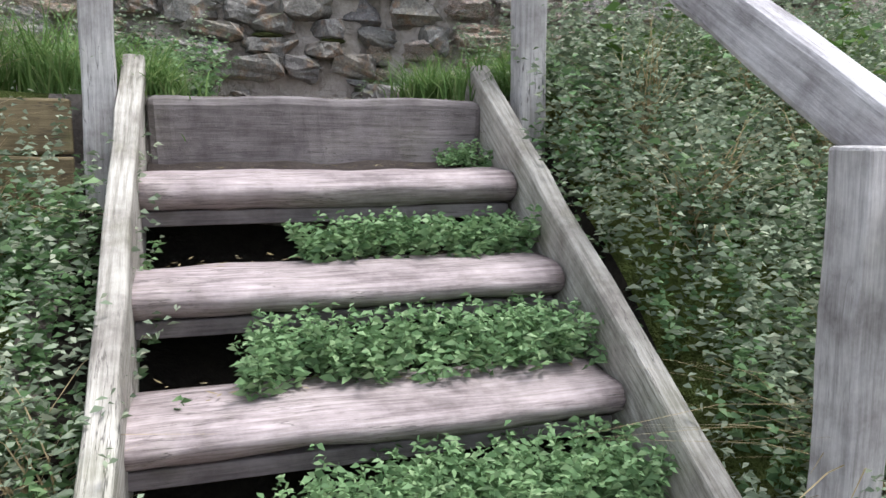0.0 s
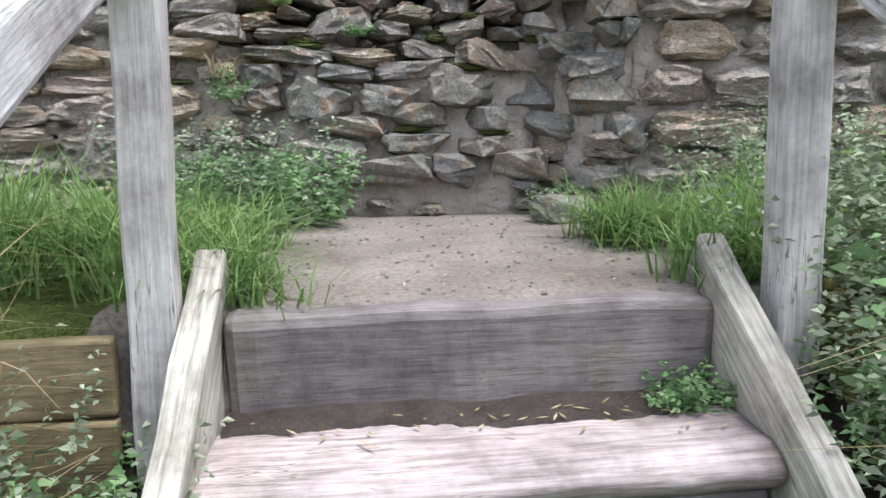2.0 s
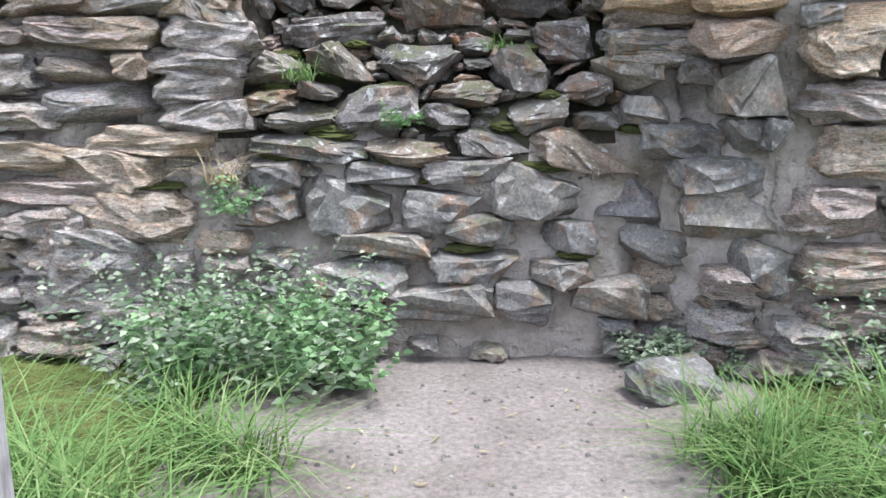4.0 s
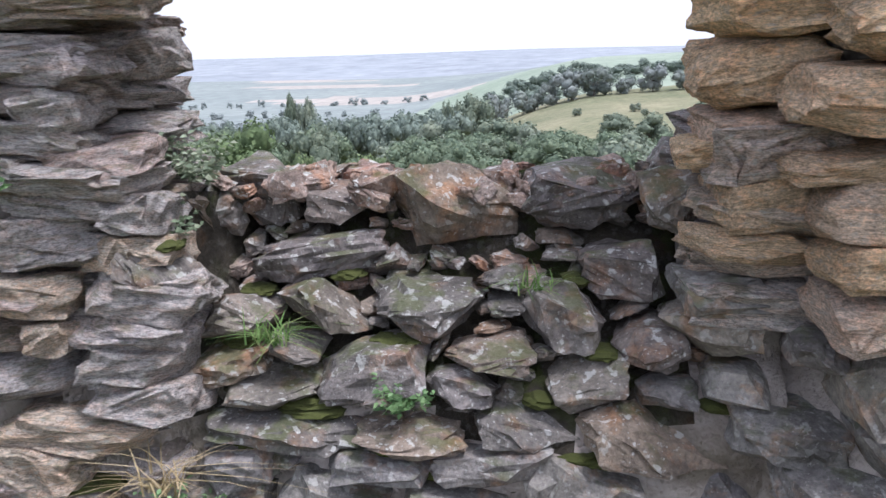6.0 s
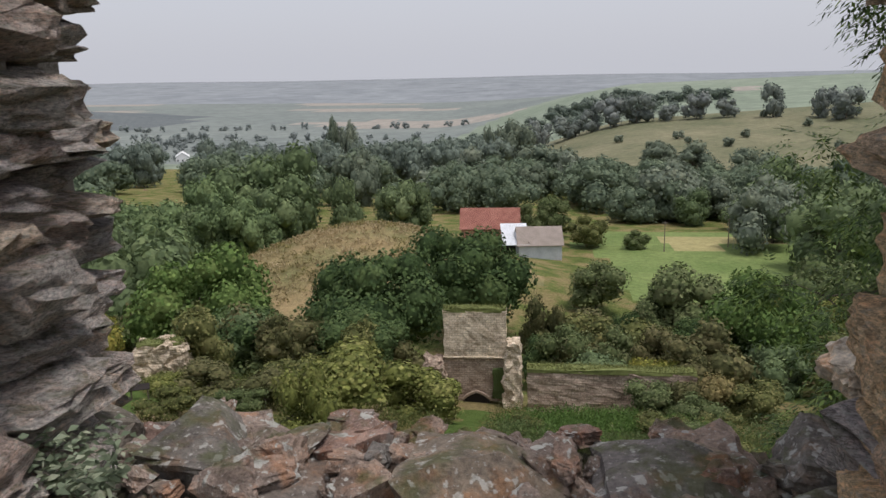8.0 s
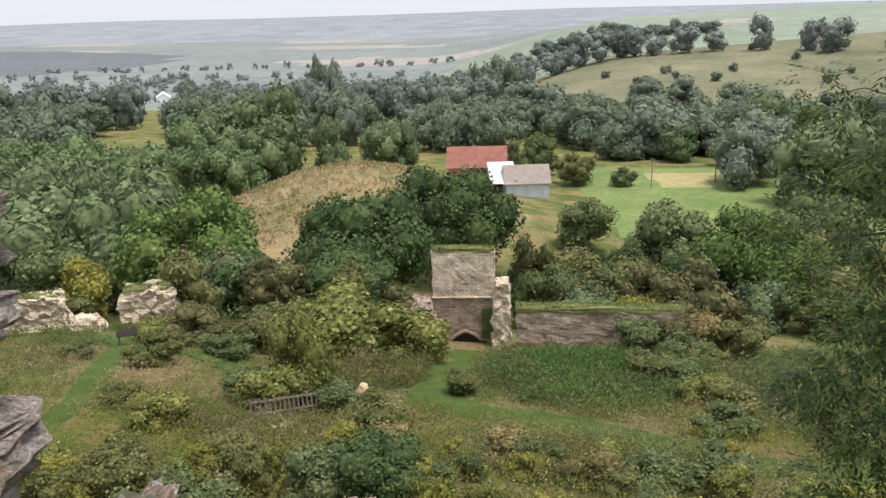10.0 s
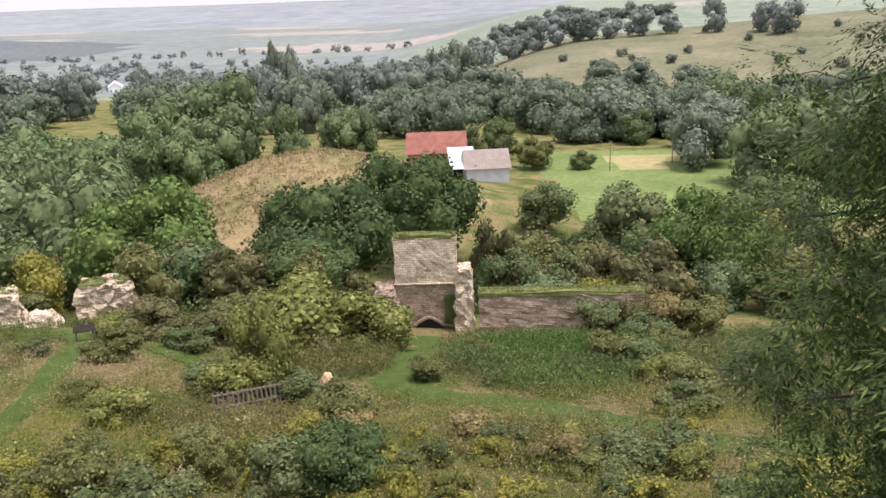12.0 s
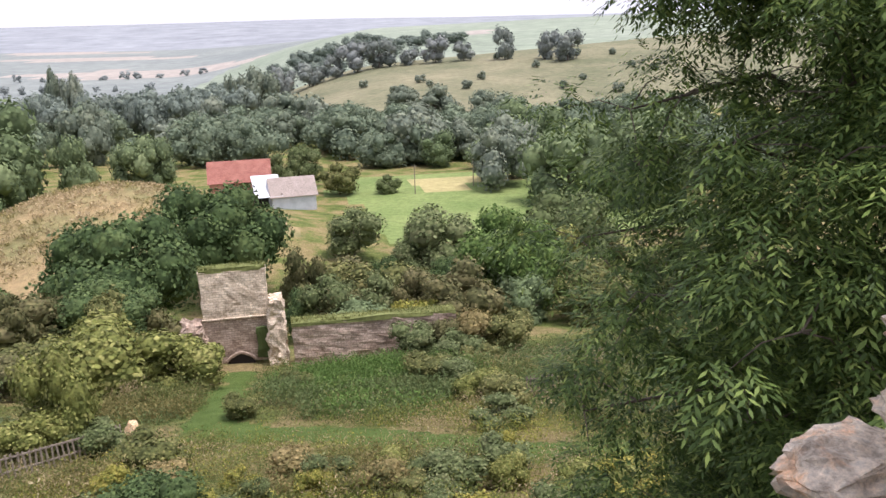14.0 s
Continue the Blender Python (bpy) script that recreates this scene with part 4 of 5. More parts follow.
for u0, u1, v0, v1, n, ln, mt, word in (
    (-1.9, -0.62, 0.0, 0.7, 2600, 0.3, "grass", "long green grass on the bank top"),
    (-0.62, -0.42, 0.05, 0.9, 420, 0.2, "grass", "green grass tufts at the edge of the trodden landing"),
    (-0.46, -0.34, 0.03, 0.3, 110, 0.13, "grass", "short grass creeping over the landing"),
    (0.42, 0.72, 0.05, 0.75, 900, 0.2, "grass", "bright green grass tuft beside the landing"),
    (0.72, 1.9, -0.1, 0.7, 1500, 0.28, "grass", "long green grass beside the post"),
    (-1.9, -0.7, -0.12, 0.02, 500, 0.28, "dry", "dry straw hanging over the boards"),
    (0.5, 2.2, -1.8, -0.1, 700, 0.4, "dry", "dry grass stalks among the undergrowth"),
    (-1.8, -0.55, -2.0, -0.1, 260, 0.34, "dry", "dry grass stalks among the undergrowth"),
):
    tufts = ground_points(rng, max(8, n // 45), u0, u1, v0, v1)
    feet = tufts[rng.integers(0, len(tufts), int(n * 1.5))] + rng.normal(size=(int(n * 1.5), 3)) * np.array([0.035, 0.035, 0.0])
    feet[:, 2] = land(feet[:, 0], feet[:, 1])
    stuff("grass", blade_quads(rng, feet, ln, 0.006, 1.1), LEAF[mt], word, "grass")



def wall_tuft(x, y, z, n, ln, mat, word):
    f = np.array([[x, y, z]]) + rng.normal(size=(n, 3)) * np.array([0.02, 0.012, 0.006])
    q = blade_quads(rng, f, ln, 0.004, 1.6) if mat in ("dry", "grass") else weed_quads(rng, f, ln, 0.022, 5, 0.8)
    tagged(new("wall_plant", quads_mesh("wall_plant", q, LEAF[mat])), word, "plant", "plants in the wall")


wall_tuft(-0.22, 3.64, 0.70, 60, 0.08, "grass", "small grass tuft rooted between wall stones")
wall_tuft(0.03, 3.60, 0.585, 14, 0.05, "weed", "small green plant rooted between wall stones")
wall_tuft(-0.40, 3.50, 0.46, 40, 0.14, "dry", "dry straw tuft hanging from the wall")
wall_tuft(-0.37, 3.48, 0.38, 16, 0.1, "weed", "small leafy plant rooted in the wall joint")
wall_tuft(-0.40, 3.78, 0.98, 26, 0.1, "weed_grey", "grey-green herb growing on the broken wall")
wall_tuft(-0.42, 3.66, 0.90, 18, 0.07, "weed_grey", "grey-green herb growing on the broken wall")
wall_tuft(0.27, 3.74, 0.77, 40, 0.06, "grass", "small grass tuft rooted between wall stones")
wall_tuft(-0.68, 3.52, 1.0, 12, 0.09, "weed", "broad leafy plant rooted high in the wall")
moss = plain("cushion_moss", (0.055, 0.062, 0.016), 1.0, 0, 0.8, 60)
for x, z, w in ((-0.17, 0.575, 0.14), (0.1, 0.455, 0.07), (0.62, 0.575, 0.1), (0.2, 0.285, 0.12), (0.47, 0.27, 0.1), (-0.62, 0.445, 0.22), (-0.3, 0.515, 0.06), (0.35, 0.49, 0.1), *[(a + 0.2 * w, b + 0.52 * h, 0.5 * w) for a, b, w, h in sill_stones[5::2] + core_stones[0:8:2]]):
    bm = bmesh.new()
    bmesh.ops.create_icosphere(bm, subdivisions=3, radius=0.5)
    for v in bm.verts:
        v.co *= 1 + 0.35 * noise.noise(v.co * 5 + Vector((x * 50, z * 50, 0)))
    m = part("moss_cushion", bm, moss)
    m.scale = (w, 0.08, 0.026)
    m.location = (x, face_y(x, z) + 0.02, z)
    tagged(m, "dark green moss cushion in a wall joint", "moss", "moss cushions")
loose = tagged(new("loose_stone", CORE_ROCKS[3]), "pale flat stone lying at the foot of the wall", "stone")
loose.location, loose.scale, loose.rotation_euler = (0.66, 3.32, 0.03), (0.2, 0.14, 0.1), (0.1, 0.1, 0.3)

# bits of straw and dead leaf caught on the treads and the landing
bits = []
for k in range(0, 7):
    m = 46 if k else 60
    u, v = rng.uniform(-0.43, 0.42, m), (-RUN * k + rng.uniform(0.1, 0.25, m) if k else rng.uniform(0.1, 1.1, m))
    x, y = STAIR_O.x + u * UX - v * UY, STAIR_O.y + u * UY + v * UX
    base = np.stack([x, y, np.full(m, -RISE * k + 0.013 if k else 0.006)], 1)
    a = rng.uniform(0, 6.28, m)
    hd = np.stack([np.cos(a), np.sin(a), np.full(m, 0.08)], 1)
    ln = rng.uniform(0.008, 0.035, m)
    side = np.stack([-np.sin(a), np.cos(a), np.zeros(m)], 1)
    tip, mid = base + hd * ln[:, None], base + hd * (ln * 0.5)[:, None]
    bits.append(np.stack([base, mid + side * 0.003, tip, mid - side * 0.003], 1))
stuff("leaf_litter", np.concatenate(bits), LEAF["dry"], "straw and dead leaf bits on the treads and landing", "litter")

# pebbles on the landing
pq = []
peb = ground_points(rng, 260, -0.45, 0.5, 0.06, 1.2, 0.001)
for p in peb:
    s = rng.uniform(0.002, 0.006)
    c = [(-s, -s * 0.8, 0), (s, -s, 0), (s * 0.9, s, 0), (-s, s * 0.7, 0)]
    t = [(a * 0.5, b * 0.5, s * 0.7) for a, b, _ in c]
    for q in ((t[0], t[1], t[2], t[3]), (c[0], c[1], t[1], t[0]), (c[1], c[2], t[2], t[1]), (c[2], c[3], t[3], t[2]), (c[3], c[0], t[0], t[3])):
        pq.append([np.add(p, k) for k in q])
tagged(new("pebbles", quads_mesh("pebbles", np.array(pq), CORE_STONE)), "small loose pebbles on the trodden earth landing", "pebbles", kind="stuff")


def crown_mesh(name, seed, lobes, leaves, leaf, material, lobe_size=(0.2, 0.36), core=0.84, jitter=0.4):
    """A crown one unit wide and high, its foot at 0: rounded lobes shingled with small leaf clumps."""
    r = np.random.default_rng(seed)
    cs, rs = [], []
    while len(cs) < lobes:
        p = r.uniform(-1, 1, 3)
        if not 0.35 < np.linalg.norm(p) < 1:
            continue
        p = p * np.array([0.37, 0.37, 0.36]) + np.array([0, 0, 0.5])
        if p[2] < 0.22 and r.random() < 0.6:
            continue
        cs.append(p)
        rs.append(r.uniform(*lobe_size) * 0.58)
    cs, rs = np.array(cs), np.array(rs)
    many = leaves * 3
    pick = r.choice(lobes, many, p=rs ** 2 / (rs ** 2).sum())
    nrm = unit(r.normal(size=(many, 3)) + np.array([0, 0, 0.25]))
    pos = cs[pick] + nrm * (rs[pick] * r.uniform(0.86, 1.13, many))[:, None]
    inside = (np.linalg.norm(pos[:, None] - cs[None], axis=2) < rs[None] * 0.84).any(1)
    keep = np.nonzero(~inside)[0][:leaves]
    pos, nrm, n = pos[keep], nrm[keep], len(keep)
    head = unit(unit(np.cross(nrm, r.normal(size=(n, 3)))) + nrm * r.normal(size=(n, 1)) * 0.45 - np.array([0, 0, 0.15]))
    side = unit(np.cross(head, nrm + r.normal(size=(n, 3)) * jitter))
    ln = leaf * r.uniform(0.6, 1.5, n)
    tip, mid = pos + head * ln[:, None], pos + head * (ln * 0.5)[:, None]
    wide = side * (ln * 0.4)[:, None]
    me = quads_mesh(name, np.stack([pos, mid + wide, tip, mid - wide], 1), material)
    bm = bmesh.new()
    bm.from_mesh(me)
    old = len(bm.faces)
    for c, q in zip(cs, rs):
        bmesh.ops.create_icosphere(bm, subdivisions=1, radius=q * core, matrix=Matrix.Translation(Vector(c)))
    bm.faces.ensure_lookup_table()
    for f in bm.faces[old:]:
        f.smooth = True
    bm.to_mesh(me)
    bm.free()
    return me


def trunk_mesh(name, seed):
    """Tapered trunk with limbs, for a tree one unit high."""
    r = random.Random(seed)
    bm = bmesh.new()

    def limb(a, b, r0, r1, n=6):
        d = (b - a).normalized()
        s = d.orthogonal().normalized()
        t = d.cross(s)
        ra = [bm.verts.new(a + (s * math.cos(k * 2 * math.pi / n) + t * math.sin(k * 2 * math.pi / n)) * r0) for k in range(n)]
        rb = [bm.verts.new(b + (s * math.cos(k * 2 * math.pi / n) + t * math.sin(k * 2 * math.pi / n)) * r1) for k in range(n)]
        for k in range(n):
            bm.faces.new((ra[k], ra[(k + 1) % n], rb[(k + 1) % n], rb[k]))

    limb(Vector((0, 0, -0.1)), Vector((0.01, 0, 0.3)), 0.035, 0.025)
    limb(Vector((0.01, 0, 0.3)), Vector((0.0, 0.02, 0.75)), 0.025, 0.008)
    for i in range(7):
        a = r.uniform(0, 6.28)
        z = r.uniform(0.2, 0.5)
        limb(Vector((0, 0, z)), Vector((math.cos(a) * 0.32, math.sin(a) * 0.32, z + r.uniform(0.1, 0.3))), 0.014, 0.004, 5)
    me = bpy.data.meshes.new(name)
    bm.to_mesh(me)
    bm.free()
    me.materials.append(BARK)
    return me


TRUNKS = [trunk_mesh("trunk", s) for s in range(3)]
CROWNS = {}
for kind, lobes, leaves, leaf, count in (
    ("bright", 30, 6000, 0.030, 2), ("dark", 32, 6000, 0.028, 3), ("mid", 18, 2000, 0.04, 3),
    ("yellow", 16, 1800, 0.042, 2), ("olive", 18, 2000, 0.04, 3), ("brown", 16, 1600, 0.042, 2),
    ("wood", 18, 1300, 0.048, 4), ("haze", 12, 500, 0.065, 3), ("rust", 14, 1500, 0.046, 2), ("lime", 18, 2600, 0.037, 2), ("grove", 22, 1700, 0.044, 4), ("mist", 9, 180, 0.1, 2),
):
    CROWNS[kind] = [crown_mesh("crown", lobes * 3 + leaves % 89 + 13 * i, lobes, leaves, leaf, CROWN_LEAF[kind], jitter=0.2 if kind in DISTANT else 0.4) for i in range(count)]
TREE_RNG = random.Random(3)
WORDS = {
    "bright": "bright green broadleaf tree with a full rounded crown", "dark": "dark green broadleaf tree with a dense crown",
    "mid": "grey-green broadleaf tree in the valley scrub", "yellow": "yellow-green bush turning in early autumn",
    "grove": "leafy green tree in the valley grove", "mist": "tree far down the valley, haze painted into its blue-green leaves", "lime": "yellowish green hawthorn bush with an upright crown", "olive": "olive-green hawthorn bush with a loose crown", "brown": "brownish shrub with thin foliage",
    "wood": "woodland tree on the valley floor, its green greyed as haze", "haze": "tree on the far hillside, its leaves paled to paint haze", "rust": "rusty brown patch of willowherb",
}


def join_meshes(name, pieces, material):
    """One mesh out of (mesh, matrix) pairs."""
    co, loops, totals, base = [], [], [], 0
    for me, m in pieces:
        n = len(me.vertices)
        c = np.empty(n * 3, np.float32)
        me.vertices.foreach_get("co", c)
        c = c.reshape(-1, 3) @ np.array(m.to_3x3()).T + np.array(m.translation)
        v = np.empty(len(me.loops), np.int32)
        me.loops.foreach_get("vertex_index", v)
        t = np.empty(len(me.polygons), np.int32)
        me.polygons.foreach_get("loop_total", t)
        co.append(c)
        loops.append(v + base)
        totals.append(t)
        base += n
    co, loops, totals = np.concatenate(co), np.concatenate(loops), np.concatenate(totals)
    me = bpy.data.meshes.new(name)
    me.vertices.add(len(co))
    me.vertices.foreach_set("co", co.astype(np.float32).ravel())
    me.loops.add(len(loops))
    me.loops.foreach_set("vertex_index", loops.astype(np.int32))
    me.polygons.add(len(totals))
    me.polygons.foreach_set("loop_start", np.concatenate([[0], np.cumsum(totals)[:-1]]).astype(np.int32))
    me.polygons.foreach_set("loop_total", totals.astype(np.int32))
    me.materials.append(material)
    me.update(calc_edges=True)
    return me


FAR = {}


def far_tree(kind, x, y, top, width):
    """A crown in the uncountable far woods; they are joined by woodland()."""
    for hx, hy in ((-262, 545), (-157, 296), (-147, 288)):
        if 0.55 * hy < y < hy + 8 and abs(x - hx * y / hy) < 13:
            return
    z = land1(x, y)
    h = max(top - z, width * 0.45)
    m = Matrix.Translation((x, y, z - 0.16 * h)) @ Matrix.Rotation(TREE_RNG.uniform(0, 6.28), 4, "Z") @ Matrix.Diagonal((width * 1.1, width * 1.1, h * 1.2, 1))
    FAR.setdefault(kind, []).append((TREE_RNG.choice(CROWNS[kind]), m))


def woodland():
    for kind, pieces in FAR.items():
        tagged(new("woodland", join_meshes("woodland", pieces, WOOD_LEAF[kind])), {"wood": "woodland across the valley floor, its green greyed as haze", "haze": "woods on the far slopes, haze put into the leaf colour", "mist": "tree belts far down the valley, leaf colour paled as haze", "grove": "dense green grove on the valley side"}[kind], "woodland", kind="stuff")


def tree(kind, x, y, top, width, sink=0.04):
    """A tree or bush on the ground at x, y, up to the height top."""
    z = land1(x, y)
    h = max(top - z, width * 0.55)
    if kind in ("wood", "haze", "grove"):
        width = min(width, 1.25 * h)
    bush = h < 5
    ob = empty("bush" if bush else "tree", pose(x, y, z, 0, 0, TREE_RNG.uniform(0, 360)), WORDS[kind], "bush" if bush else "tree", "valley trees")
    tr = new("trunk", TRUNKS[TREE_RNG.randrange(3)])
    tr.parent, tr.scale = ob, (h * 0.8, h * 0.8, h * 0.8)
    cr = new("crown", TREE_RNG.choice(CROWNS[kind]))
    cr.parent = ob
    foot = 0.0 if bush or kind in ("wood", "haze", "grove", "mist") else 0.04 * h
    low = 0.16 if foot == 0 else 0.04
    cr.location = (0, 0, foot - low * h)
    k = 1.06
    cr.scale = (width * 1.12, width * 1.12 * TREE_RNG.uniform(0.9, 1.1), (h - foot + low * h) * k)
    return ob


for x, y, top, w in (
    (-32.1, 71.1, -12.7, 12.5), (19.1, 76.9, -15.9, 10.0),
):
    tree("bright", x, y, top, w)
for x, y, top, w in (
    (-16.4, 73.5, -12.9, 12.0), (-9.6, 88.8, -13.3, 12.5),
):
    tree("dark", x, y, top, w)
for x, y, top, w in (
    (-32.8, 55.9, -14.5, 4.9), (7.3, 62.9, -18.8, 4.6),
):
    tree("yellow", x, y, top, w)
for x, y, top, w in (
    (-25.1, 55.6, -14.0, 4.4), (-14.3, 60.6, -16.3, 4.1), (5.3, 153.3, -23.3, 7.8),
):
    tree("olive", x, y, top, w)
for x, y, top, w in (
    (-20.4, 59.7, -15.6, 3.7), (-1.2, 73.3, -17.3, 4.4), (11.5, 64.3, -17.0, 6.5),
):
    tree("brown", x, y, top, w)
for x, y, top, w in (
    (5.0, 103.2, -21.0, 8.3), (13.4, 88.3, -18.0, 9.5), (0.5, 67.3, -18.3, 5.1), (4.4, 71.2, -19.1, 5.4),
    (14.0, 152.7, -26.0, 5.0), (-5.2, 159.3, -21.4, 6.7), (-0.9, 165.3, -21.6, 8.4),
):
    tree("mid", x, y, top, w)
for x, y, top, w in (
    (26.3, 201.6, -21.2, 26.4), (38.8, 204.7, -24.3, 18.5), (49.0, 197.3, -24.9, 16.7), (32.8, 281.4, -19.8, 15.5),
    (42.1, 270.1, -21.8, 20.6), (58.1, 256.8, -19.5, 19.8), (-54.7, 221.6, -16.6, 13.3), (-34.8, 240.8, -22.9, 16.7),
    (-27.6, 251.8, -19.2, 15.6), (-17.4, 337.9, -15.2, 16.3), (-4.0, 265.3, -18.1, 23.6), (5.4, 253.3, -21.1, 19.1),
    (-28.1, 231.6, -26.0, 9.6), (-7.0, 243.2, -23.1, 16.7), (-18.9, 247.6, -24.8, 15.3), (11.7, 243.1, -26.8, 13.3),
):
    tree("wood", x, y, top, w)
for x, y, top, w in (
    (50.7, 186.5, -18.7, 26.4), (39.1, 181.1, -24.4, 12.6), (56.9, 179.4, -20.5, 16.7), (30.1, 191.0, -24.9, 14.5),
    (-65.1, 162.5, -12.1, 19.1), (-54.6, 162.2, -12.1, 18.7), (-55.3, 153.4, -15.6, 13.3), (-64.5, 138.7, -18.4, 13.5),
    (-42.9, 159.5, -16.7, 9.0), (-34.3, 171.9, -18.4, 10.7), (-30.6, 170.6, -19.5, 8.3),
):
    tree("grove", x, y, top, w)
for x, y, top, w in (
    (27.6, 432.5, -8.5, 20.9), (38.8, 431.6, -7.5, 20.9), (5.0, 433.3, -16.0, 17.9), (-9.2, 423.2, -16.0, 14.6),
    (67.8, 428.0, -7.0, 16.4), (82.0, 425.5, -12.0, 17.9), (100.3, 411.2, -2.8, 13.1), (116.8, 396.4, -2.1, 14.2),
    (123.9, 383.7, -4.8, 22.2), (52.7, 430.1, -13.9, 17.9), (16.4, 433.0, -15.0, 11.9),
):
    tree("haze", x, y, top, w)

for kind, x, y, top, w in (("grove", 43, 133, -14, 16), ("grove", 53, 128, -13, 16), ("wood", 34.5, 152, -18.5, 12), ("grove", 60, 142, -12, 18), ("wood", 40, 160, -17, 15), ("mid", 27, 84, -17.2, 9), ("lime", 23.5, 80, -18.2, 7.5), ("mid", 31, 92, -17.5, 10)):
    tree(kind, x, y, top, w)

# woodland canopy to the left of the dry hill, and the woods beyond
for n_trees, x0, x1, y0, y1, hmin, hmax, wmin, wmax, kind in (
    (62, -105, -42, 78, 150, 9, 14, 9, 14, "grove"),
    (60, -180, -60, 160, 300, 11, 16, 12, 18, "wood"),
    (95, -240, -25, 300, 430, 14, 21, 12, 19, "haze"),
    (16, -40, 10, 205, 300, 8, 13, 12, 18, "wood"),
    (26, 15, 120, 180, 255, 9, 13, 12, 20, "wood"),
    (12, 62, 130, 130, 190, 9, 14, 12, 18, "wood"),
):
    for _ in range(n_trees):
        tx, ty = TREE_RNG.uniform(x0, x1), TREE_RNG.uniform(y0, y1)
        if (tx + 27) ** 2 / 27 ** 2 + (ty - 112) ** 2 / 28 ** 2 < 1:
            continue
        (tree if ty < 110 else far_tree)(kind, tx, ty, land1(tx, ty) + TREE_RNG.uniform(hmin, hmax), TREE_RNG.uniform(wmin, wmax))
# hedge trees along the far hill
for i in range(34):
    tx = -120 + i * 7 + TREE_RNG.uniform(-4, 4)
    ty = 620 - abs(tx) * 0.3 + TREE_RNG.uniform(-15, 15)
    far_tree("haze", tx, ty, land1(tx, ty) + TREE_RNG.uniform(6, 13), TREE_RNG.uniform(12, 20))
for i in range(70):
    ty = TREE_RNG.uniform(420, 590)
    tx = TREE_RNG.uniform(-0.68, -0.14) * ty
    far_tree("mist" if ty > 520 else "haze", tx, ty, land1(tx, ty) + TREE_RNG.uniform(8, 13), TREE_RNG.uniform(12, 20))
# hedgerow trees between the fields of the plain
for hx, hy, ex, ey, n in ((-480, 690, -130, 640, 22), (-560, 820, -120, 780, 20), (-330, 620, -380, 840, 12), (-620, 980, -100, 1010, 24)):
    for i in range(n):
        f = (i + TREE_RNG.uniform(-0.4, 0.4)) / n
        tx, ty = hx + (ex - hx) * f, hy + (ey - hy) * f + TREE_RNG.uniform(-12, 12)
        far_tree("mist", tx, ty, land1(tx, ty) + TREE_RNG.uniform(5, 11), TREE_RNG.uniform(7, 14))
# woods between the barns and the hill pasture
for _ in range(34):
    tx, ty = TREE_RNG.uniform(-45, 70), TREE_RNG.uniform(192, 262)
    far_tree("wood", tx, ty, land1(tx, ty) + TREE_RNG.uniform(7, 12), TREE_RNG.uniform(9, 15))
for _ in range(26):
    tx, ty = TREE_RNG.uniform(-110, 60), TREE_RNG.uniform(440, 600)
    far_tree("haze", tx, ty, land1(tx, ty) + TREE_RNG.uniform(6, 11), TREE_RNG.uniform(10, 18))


for x, y, top, w in ((-27, 331, -15.5, 6.5), (-24.5, 333, -18, 6), (-120, 430, -17, 9), (-112, 432, -20, 12)):
    tree("wood", x, y, top, w)
woodland()


# ---- scrub on the castle slope ----
def on_path(x, y):
    """True on the mown paths."""
    for ax, ay, bx, by, w in PATHS:
        dx, dy = bx - ax, by - ay
        f = np.clip(((x - ax) * dx + (y - ay) * dy) / (dx * dx + dy * dy), 0, 1)
        if np.hypot(x - ax - f * dx, y - ay - f * dy) < w:
            return True
    return False


PATHS = [(-5.5, 56, -5.3, 38, 1.2), (-5.3, 38, -0.5, 34.2, 1.5), (-0.5, 34.2, 6.0, 29.0, 1.4), (6.0, 29, 11, 27, 1.3), (-27, 47, -24, 45, 1.1), (-24, 45, -15, 40.5, 0.7), (-24, 45, -18.5, 27.5, 0.75), (-7.5, 37.5, -12, 29, 0.7)]
for ax, ay, bx, by, w in PATHS:
    n = 30
    px, py = np.linspace(ax, bx, n), np.linspace(ay, by, n)
    d = np.array([bx - ax, by - ay])
    d = d / np.linalg.norm(d)
    verts, faces = [], []
    for i in range(n):
        for k in range(7):
            o = (k / 3 - 1) * w * (1 + 0.15 * math.sin(i * 1.7 + k))
            x, y = px[i] - d[1] * o, py[i] + d[0] * o
            verts.append((x, y, land1(x, y) + 0.06 - 0.05 * abs(k - 3) / 3))
    for i in range(n - 1):
        for k in range(6):
            a = i * 7 + k
            faces.append((a, a + 1, a + 8, a + 7))
    tagged(new("path", mesh_of("path", verts, faces, PATH_GRASS, True)), "mown green grass path across the castle slope", "path", kind="structure")

rng = np.random.default_rng(21)


def scrub(n, x0, x1, y0, y1, h0, h1, mats, word, leaf=0.09, per=26, round_patch=False):
    """Rough weeds over a stretch of the slope, as loose leafy clumps."""
    x, y = rng.uniform(x0, x1, n), rng.uniform(y0, y1, n)
    keep = np.array([not on_path(a, b) for a, b in zip(x, y)])
    if round_patch:
        keep &= ((x - (x0 + x1) / 2) / (x1 - x0) * 2) ** 2 + ((y - (y0 + y1) / 2) / (y1 - y0) * 2) ** 2 + 0.3 * ripple(x, y, 0.8) < 1
    x, y = x[keep], y[keep]
    field = ripple(x, y, 0.23) + 0.5 * ripple(x + 9, y, 0.6) + rng.normal(size=len(x)) * 0.14
    order = np.digitize(field, np.linspace(-0.9, 0.9, len(mats) + 1)[1:-1])
    z = land(x, y)
    for i, mt in enumerate(mats):
        s = order == i
        if not s.any():
            continue
        m = s.sum()
        feet = np.repeat(np.stack([x[s], y[s], z[s]], 1), per, 0)
        hh = np.repeat(rng.uniform(h0, h1, m), per)
        k = len(feet)
